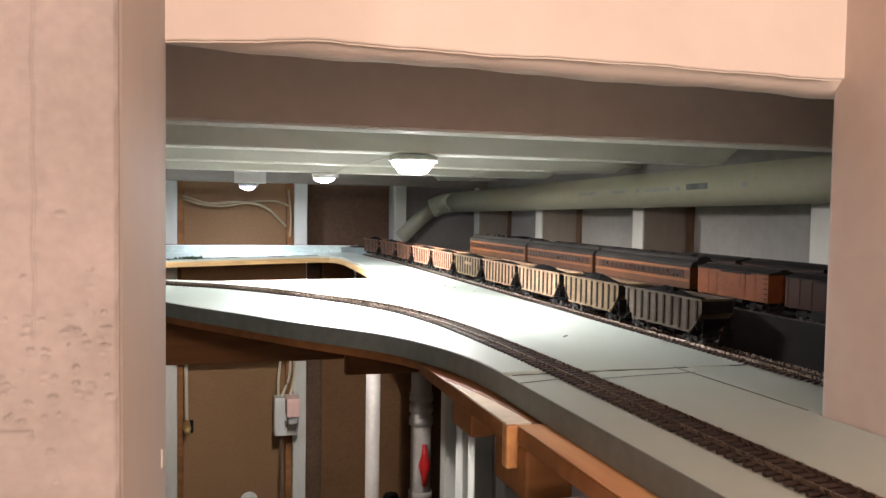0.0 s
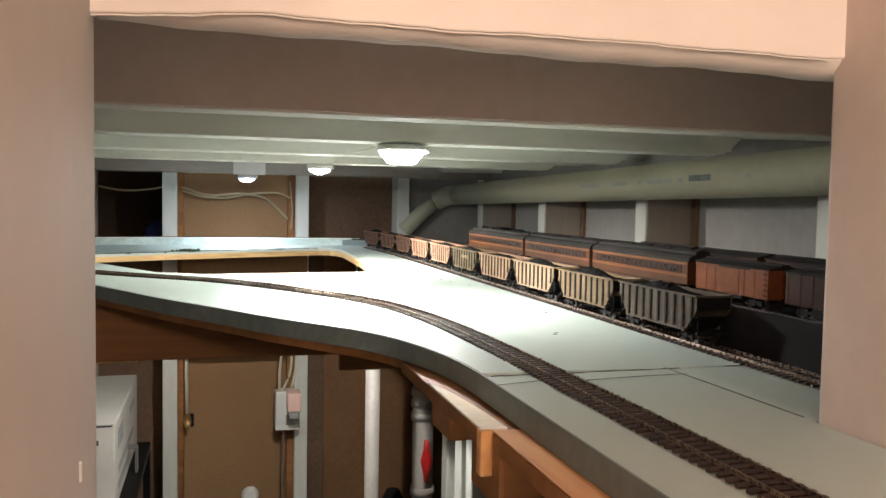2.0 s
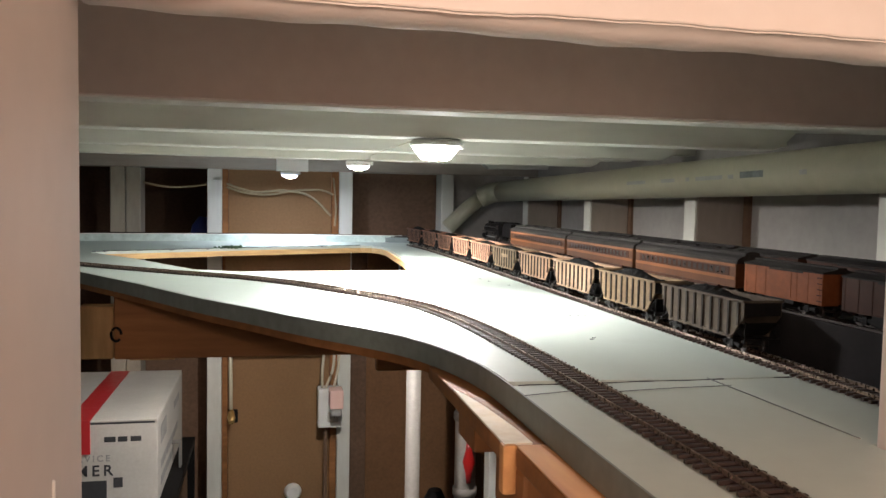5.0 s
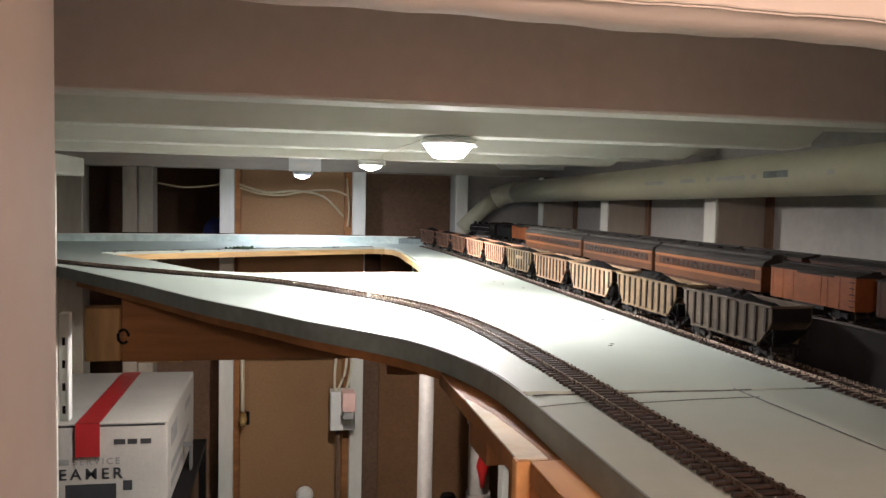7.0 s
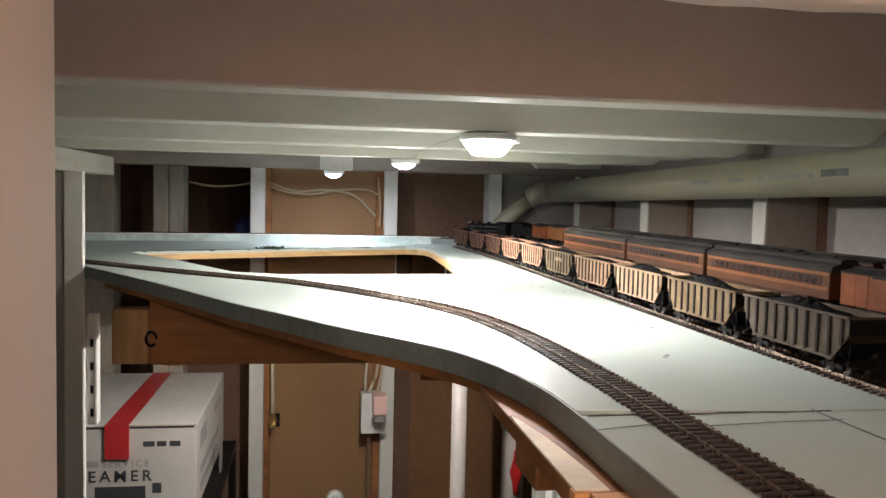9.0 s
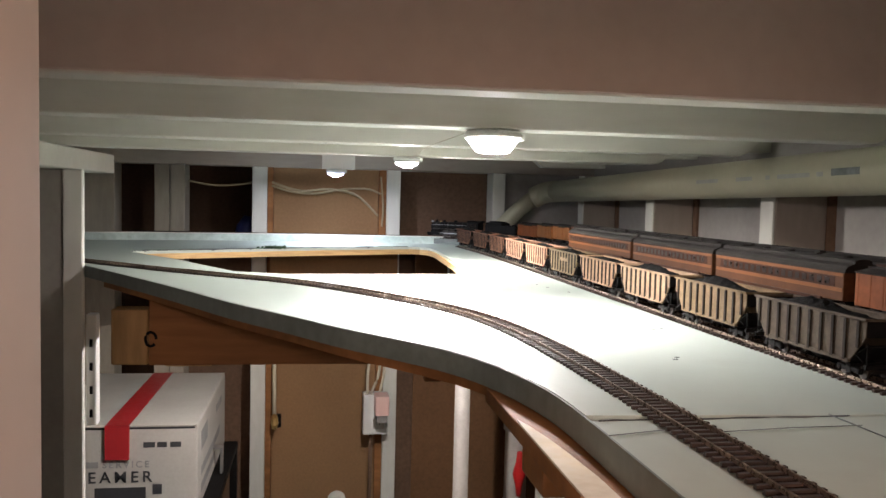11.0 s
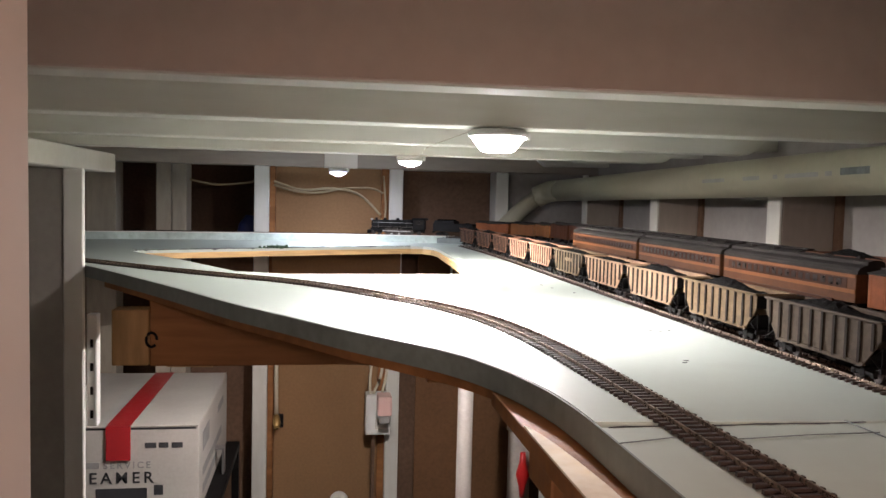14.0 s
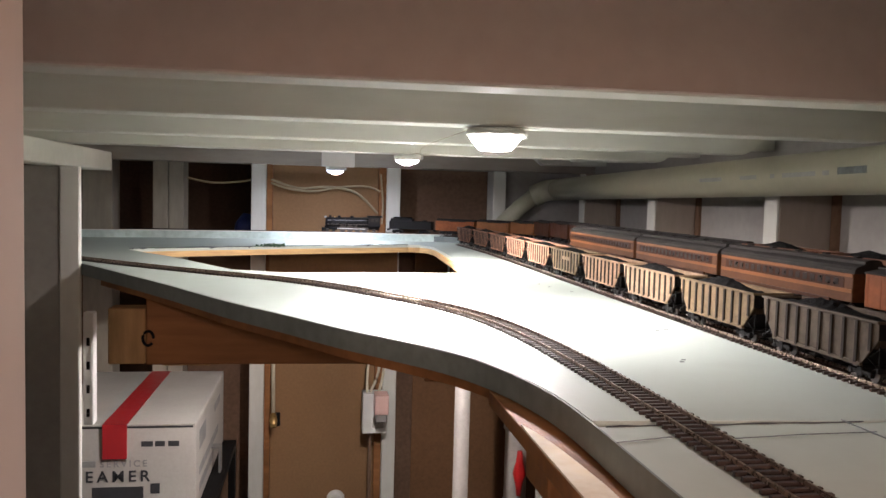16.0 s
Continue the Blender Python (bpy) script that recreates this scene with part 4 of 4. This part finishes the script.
pipe = thing("drain_pipe", "long white plastic drain pipe hung under the joists", "drain pipe")
part("pipe", tube([(PX, y, pipe_z(y)) for y in (0.1795, 0.8, 1.5, 2.22)], PR, 28), M["pvc"], pipe)
part("elbow", tube(spline([(PX, 2.215, pipe_z(2.215)), (PX - 0.002, 2.265, pipe_z(2.26)), (PX - 0.018, 2.305, 1.752), (0.757, 2.325, 1.737)], 5), PR * 1.03, 24), M["pvc"], pipe)
part("branch", tube([(0.760, 2.324, 1.739), (0.715, 2.329, 1.702), (0.652, 2.332, 1.640)], 0.024, 20), M["pvc"], pipe, "sloping lower branch")
for y0, y1 in ((0.819, 0.877), (0.894, 0.909), (0.924, 1.004), (1.024, 1.036), (1.074, 1.124), (0.724, 0.739), (1.184, 1.264)):
    bm = bmesh.new()
    n = 5
    a = []
    for y in (y0, y1):
        a.append([bm.verts.new((PX - (PR + 0.0004) * math.cos(q), y, pipe_z(y) + (PR + 0.0004) * math.sin(q))) for q in [-0.17 + 0.05 * i * (1.5 if y0 == 0.819 else 1) for i in range(n)]])
    for k in range(n - 1):
        bm.faces.new((a[0][k], a[0][k + 1], a[1][k + 1], a[1][k]))
    part("print_bar", bm, M["ink_grey"] if y0 != 0.819 else M["thin_dark"], pipe, "faint printed bar")
for y in (0.50,):
    bm = bmesh.new()
    add_box(bm, PX - 0.003, PX + 0.003, y, y + 0.006, pipe_z(y) + PR - 0.001, 1.99)
    part("pipe_strap", bm, M["pvc"], pipe)

# ---- under the table ----
beam = thing("cross_beam", "brown wooden beam under the railway table", "beam")
part("board", box(-0.15, 0.42, 1.20, 1.232, 1.458, TOP - 0.0187, 0.002), M["pine"], beam)
part("lower_board", box(0.28, 0.43, 1.18, 1.1998, 1.432, 1.51, 0.002), M["pine"], beam)
part("end_block", box(-0.207, -0.152, 1.205, 1.245, 1.458, 1.545, 0.002), M["pine_b"], beam, "pale pine end block")
part("eye_screw", tube([(-0.146 + 0.008 * math.cos(a), 1.196, 1.500 + 0.011 * math.sin(a)) for a in [i * math.pi / 8 for i in range(15)]], 0.0022, 8), M["black"], beam)
part("side_block", box(-0.135, -0.06, 1.25, 1.29, 1.446, 1.4578, 0.002), M["pine_b"], beam)
rail_a = thing("wooden_rail", "brown pine rail under the table's front edge, lamp light painted on top", "wooden rail")
part("board", box(0.2415, 0.272, 0.2725, 0.52, 1.567, 1.5786, 0.001, 2), M["pine"], rail_a)
# pale patch shaped like the lamp light that falls past the table edge
part("worn_top", slab([(0.2417, 0.2735), (0.2600, 0.2735), (0.2590, 0.305), (0.2555, 0.345), (0.2520, 0.375), (0.2468, 0.405), (0.2424, 0.421), (0.2417, 0.40)], 1.5785, 1.5799), M["pine_p"], rail_a, "top face with the lamp light painted pale")
part("hanging_block", box(0.250, 0.285, 0.380, 0.435, 1.5400, 1.5668, 0.002, 2), M["pine"], rail_a, "dark brown block under the rail")
rail_b = thing("wooden_rail", "brown pine rail with a hanging block near the wall, lit top painted orange", "wooden rail")
part("board", box(0.248, 0.290, -0.4, 0.2700, 1.566, 1.5784, 0.0015, 2), M["pine"], rail_b)
# brighter top and corner paint in the light on this rail
part("worn_top", box(0.2482, 0.2898, -0.4, 0.2695, 1.5785, 1.5799, 0.0004), M["pine_y"], rail_b, "top face with the light painted orange")
part("hanging_block", box(0.2485, 0.285, 0.255, 0.318, 1.5285, 1.5658, 0.003, 2), M["pine"], rail_b, "brown block under the rail")
part("worn_corner", box(0.2400, 0.2500, 0.2702, 0.281, 1.548, 1.5797, 0.0025, 2), M["pine_y"], rail_b, "rounded block corner painted orange as if lit")
for x, y in ((0.50, 0.95), (0.55, 1.25)):
    leg = thing("support_post", "white painted wooden leg under the table", "post", "posts under the table")
    part("post", box(x, x + 0.04, y, y + 0.04, 0, TOP - 0.0187, 0.002), M["white_wood"], leg)

# carton on a shelf stand
stand = thing("shelf_stand", "black steel shelf stand under the carton", "shelf stand")
part("shelf", box(-0.72, -0.12, 1.75, 2.34, 0.975, 0.995, 0.002), M["black"], stand)
for x in (-0.71, -0.14):
    for y in (1.76, 2.31):
        part("leg", box(x, x + 0.02, y, y + 0.02, 0, 0.9748), M["black"], stand)
bracket = thing("steel_bracket", "bent grey steel bracket standing on the shelf", "bracket")
part("upright", box(-0.138, -0.132, 2.05, 2.08, 0.9952, 1.06, 0.001), M["steel"], bracket)
part("arm", box(-0.156, -0.132, 2.05, 2.08, 1.0602, 1.0642, 0.001), M["steel"], bracket)
carton = thing("cardboard_carton", "white cardboard carton sealed with red tape, printed in black", "carton")
CX0, CX1, CY0, CY1, CZ0, CZ1 = -0.51, -0.157, 1.78, 2.33, 0.9955, 1.199
part("body", box(CX0, CX1, CY0, CY1, CZ0, CZ1, 0.003, 2), M["card"], carton)
part("flap", box(CX0 + 0.002, (CX0 + CX1) / 2 - 0.0015, CY0 - 0.004, CY1, CZ1 + 0.0002, CZ1 + 0.004, 0.001), M["card"], carton)
part("flap", box((CX0 + CX1) / 2 + 0.0015, CX1 - 0.001, CY0 - 0.001, CY1, CZ1 + 0.0002, CZ1 + 0.004, 0.001), M["card"], carton)
# dark strip drawn as the shadow that the flaps cast
part("flap_gap", box(CX0 + 0.004, CX1 - 0.006, CY0 - 0.0006, CY0 + 0.002, CZ1 - 0.0050, CZ1 - 0.0008), M["ink"], carton, "dark strip for the shadow under the lifted flaps")
tx0, tx1 = -0.357, -0.305
part("tape", box(tx0, tx1, CY0 - 0.0045, CY1, CZ1 + 0.0042, CZ1 + 0.0052), M["tape"], carton, "red packing tape over the top")
part("tape_end", box(tx0, tx1, CY0 - 0.0055, CY0 - 0.0002, CZ1 - 0.073, CZ1 + 0.0052), M["tape"], carton, "red tape end on the front")


def lettering(text, size, m, parent, ink, bold):
    cu = bpy.data.curves.new("lettering", "FONT")
    cu.body, cu.size, cu.extrude, cu.align_x = text, size, 0.0004, "RIGHT"
    cu.space_character, cu.offset = 1.4, bold
    ob = new("lettering", cu)
    cu.materials.append(M[ink])
    ob.parent, ob.matrix_basis = parent, m
    return ob


lettering("STEAMER", 0.036, pose(-0.256, CY0 - 0.001, CZ1 - 0.126, 90, 0, 0), carton, "ink", 0.0005)
lettering("SERVICE", 0.021, pose(-0.262, CY0 - 0.001, CZ1 - 0.092, 90, 0, 0), carton, "ink_grey", 0.0004)
for x0, x1, z0, z1, ink in ((-0.275, -0.250, 0.035, 0.047, "ink"), (-0.245, -0.224, 0.035, 0.047, "ink"), (-0.217, -0.193, 0.035, 0.047, "ink"),
                            (-0.43, -0.372, 0.078, 0.092, "ink_grey"),
                            (-0.47, -0.40, 0.132, 0.155, "ink"), (-0.255, -0.235, 0.132, 0.155, "ink"), (-0.38, -0.27, 0.138, 0.20, "ink")):
    part("print_bar", box(x0, x1, CY0 - 0.0008, CY0 + 0.001, CZ1 - z1, CZ1 - z0), M[ink], carton, "printed bar")
for y0, y1, z0, z1 in ((1.84, 1.95, 0.03, 0.075), (1.84, 2.2, 0.115, 0.135), (1.84, 2.1, 0.155, 0.175), (2.12, 2.24, 0.04, 0.06)):
    part("print_bar", box(CX1 - 0.001, CX1 + 0.0006, y0, y1, CZ1 - z1, CZ1 - z0), M["ink_grey"], carton, "printed bar")

# shelf standard beside the partition
std = thing("shelf_standard", "white slotted steel shelf standard on the partition", "shelf standard")
part("channel", box(-0.2852, -0.268, 1.36, 1.385, 1.32, 1.515, 0.003, 2), M["plastic"], std)
for k in range(4):
    z = 1.335 + k * 0.041
    part("slot", box(-0.279, -0.274, 1.3590, 1.362, z, z + 0.014), M["black"], std)

# outlet on a stud, with plug and cables
outlet = thing("wall_outlet", "white electrical outlet box screwed to a stud", "electrical outlet")
part("box", box(0.249, 0.323, 2.318, 2.3715, 1.012, 1.134, 0.004, 2), M["plastic"], outlet)
part("socket", box(0.278, 0.312, 2.3165, 2.3182, 1.03, 1.062, 0.003, 2), M["card"], outlet)
for k in range(2):
    part("slot", box(0.288 + k * 0.010, 0.2895 + k * 0.010, 2.3160, 2.3166, 1.042, 1.052), M["black"], outlet)
plug = thing("plug_adapter", "pale pink plug adapter pushed into the outlet", "plug adapter")
part("body", box(0.281, 0.322, 2.255, 2.3162, 1.085, 1.143, 0.004, 2), M["pink"], plug)
part("front", box(0.286, 0.317, 2.262, 2.316, 1.062, 1.0848, 0.003, 2), M["ink_grey"], plug)
for k, (xa, xb) in enumerate(((0.262, 0.268), (0.272, 0.300), (0.298, 0.316))):
    cb = thing("outlet_cable", "cream cable running down into the outlet box", "cable", "outlet cables")
    part("cable", tube(spline([(xb + 0.004, 2.352, 1.40), (xb, 2.345, 1.26), (xb - 0.006, 2.338, 1.19), (xa, 2.336, 1.134)], 6), 0.0042, 8), M["cable"], cb)
dropc = thing("drop_cable", "thin dark cable hanging below the outlet", "cable")
part("cable", tube([(0.275, 2.35, 1.011), (0.273, 2.352, 0.6), (0.275, 2.352, 0.2)], 0.006, 8), M["dark_board"], dropc)

chain = thing("pull_cord", "cream pull cord with a brass end beside a stud", "pull cord")
part("cord", tube([(-0.018, 2.385, 1.39), (-0.018, 2.378, 1.2), (-0.016, 2.37, 1.06)], 0.006, 8), M["cable"], chain)
part("cord_end", tube([(-0.016, 2.37, 1.062), (-0.014, 2.355, 1.045), (-0.013, 2.335, 1.035)], [0.009, 0.012, 0.008], 12), M["brass"], chain)
# flat black block behind the cord's end
part("cord_clip", box(-0.034, 0.004, 2.388, 2.3998, 1.02, 1.06, 0.002), M["black"], chain)

for pts, r in ((((-0.03, 2.365, 1.765), (0.05, 2.35, 1.742), (0.14, 2.35, 1.748), (0.22, 2.355, 1.732), (0.285, 2.36, 1.672)), 0.0035),
               (((-0.03, 2.37, 1.755), (0.03, 2.355, 1.738), (0.10, 2.352, 1.735), (0.17, 2.353, 1.748), (0.25, 2.36, 1.752), (0.292, 2.366, 1.738)), 0.003),
               (((0.292, 2.365, 1.79), (0.297, 2.362, 1.74), (0.300, 2.360, 1.69), (0.297, 2.360, 1.64)), 0.0028),
               (((-0.28, 2.42, 1.765), (-0.20, 2.41, 1.752), (-0.12, 2.41, 1.758), (-0.088, 2.40, 1.765)), 0.003)):
    cb = thing("wall_cable", "cream cable sagging between two wall studs", "cable", "cables on the stud wall")
    part("cable", tube(spline(pts, 6), r, 8), M["old_cable"], cb)
bag = thing("blue_bundle", "dark blue rolled bundle standing behind the studs", "bundle")
part("cloth", tube([(-0.118, 2.50, 0.0), (-0.118, 2.50, 1.56), (-0.114, 2.50, 1.63), (-0.110, 2.50, 1.66)], [0.04, 0.04, 0.03, 0.012], 12), M["blue"], bag)

# pipes below
pole = thing("standpipe", "white painted standpipe against the wall", "pipe")
part("pipe", tube([(0.453, 1.78, 0), (0.453, 1.78, TOP - 0.0187)], 0.0185, 16), M["old_white"], pole)
vp = thing("water_pipe", "white water pipe with couplings and a red valve", "water pipe")
VX, VY = 0.681, 2.15
part("pipe", tube([(VX, VY, 0), (VX, VY, TOP - 0.0187)], 0.032, 18), M["old_white"], vp)
for z in (1.07, 1.11, 1.145, 0.84):
    part("coupling", tube([(VX, VY, z), (VX, VY, z + 0.022)], 0.037, 18), M["old_white"], vp)
part("valve_body", tube([(VX, VY - 0.030, 0.954), (VX, VY - 0.042, 0.954)], 0.016, 14), M["steel"], vp)
part("valve_handle", tube([(VX, VY - 0.046, 0.890), (VX, VY - 0.046, 0.92), (VX, VY - 0.046, 0.954), (VX, VY - 0.046, 0.988), (VX, VY - 0.046, 1.018)], [0.007, 0.010, 0.019, 0.010, 0.007], 12), M["red"], vp, "red valve handle")
for x, y, w in ((0.70, 1.95, 0.05), (0.80, 1.75, 0.06), (0.59, 1.45, 0.03)):
    structure("low_stud", box(x, x + w, y, y + 0.05, 0, TOP - 0.0187, 0.002), M["white_wood"], "white painted upright under the table", "stud")
structure("low_panel_east", box(0.88, 0.90, 0.9, 2.42, 0, TOP - 0.02), M["wallboard"], "pale wall panel under the table", "wall panel")
# shade on this panel comes from its darker colour
structure("low_panel_shade", box(0.40, 0.87, 2.34, 2.352, 0, TOP - 0.02), M["shade_board"], "hardboard panel under the table, darkened for its shade", "wall panel")
tool = thing("dark_bottle", "dark rounded bottle top below the table", "bottle")
part("body", tube([(0.60, 2.2, 0.0), (0.60, 2.2, 0.78), (0.60, 2.2, 0.82), (0.60, 2.2, 0.84)], [0.05, 0.05, 0.03, 0.02], 14), M["black"], tool)
knob = thing("white_knob", "small white round knob on the wall panel", "knob")
part("knob", tube([(0.175, 2.3998, 0.795), (0.175, 2.375, 0.795), (0.175, 2.355, 0.795)], [0.012, 0.028, 0.018], 16), M["plastic"], knob)

# marks on the wall's end
for x, y, z, a in ((0.0153, 0.134, 1.613, 0.0),):
    bmk = box(x - 0.0010, x + 0.0006, y - 0.0013, y + 0.0013, z - 0.0045, z + 0.0045, 0.0006)
    structure("wall_scar", bmk, M["white_wood"], "small pale scar on the wall's end", "scar", "")

# seconds and metres along the track of the locomotive's front
RUN_T = (0, 1.25, 2.5, 3.5, 5, 6.25, 7.5, 9, 11.5, 12.5, 14, 15, 16)
RUN_S = (2.04, 2.095, 2.18, 2.285, 2.458, 2.578, 2.682, 2.782, 2.94, 3.0, 3.094, 3.156, 3.218)


def run(t):
    """The front's place at t: even between the moments above, softened."""
    return sum(float(np.interp(t + d, RUN_T, RUN_S)) for d in (-0.4, -0.2, 0.0, 0.2, 0.4)) / 5 if 0.4 < t < 15.6 else float(np.interp(t, RUN_T, RUN_S))


def motions():
    times = [i * 0.5 for i in range(33)]
    back = 0.0
    for ob, half, gap in ROLLING:
        back += gap + half
        rows = []
        for t in times:
            s = run(t) - back
            xa, ya, _ = line_at(s + half * 0.6)
            xb, yb, _ = line_at(s - half * 0.6)
            a = math.degrees(math.atan2(-(xa - xb), ya - yb))
            rows.append((t, pose((xa + xb) / 2, (ya + yb) / 2, height_at(s) + TIE + 0.0024, 0, 0, a)))
        walk(ob, rows)
        back += half
    for k, w in enumerate(DRIVERS):
        y = (-0.028, -0.007, 0.014, 0.035)[k // 2]
        walk(w, [(i * 0.2, pose(0, y, 0.0104, -math.degrees((run(i * 0.2) - RUN_S[0]) / 0.0104), 0, 0)) for i in range(81)])


motions()
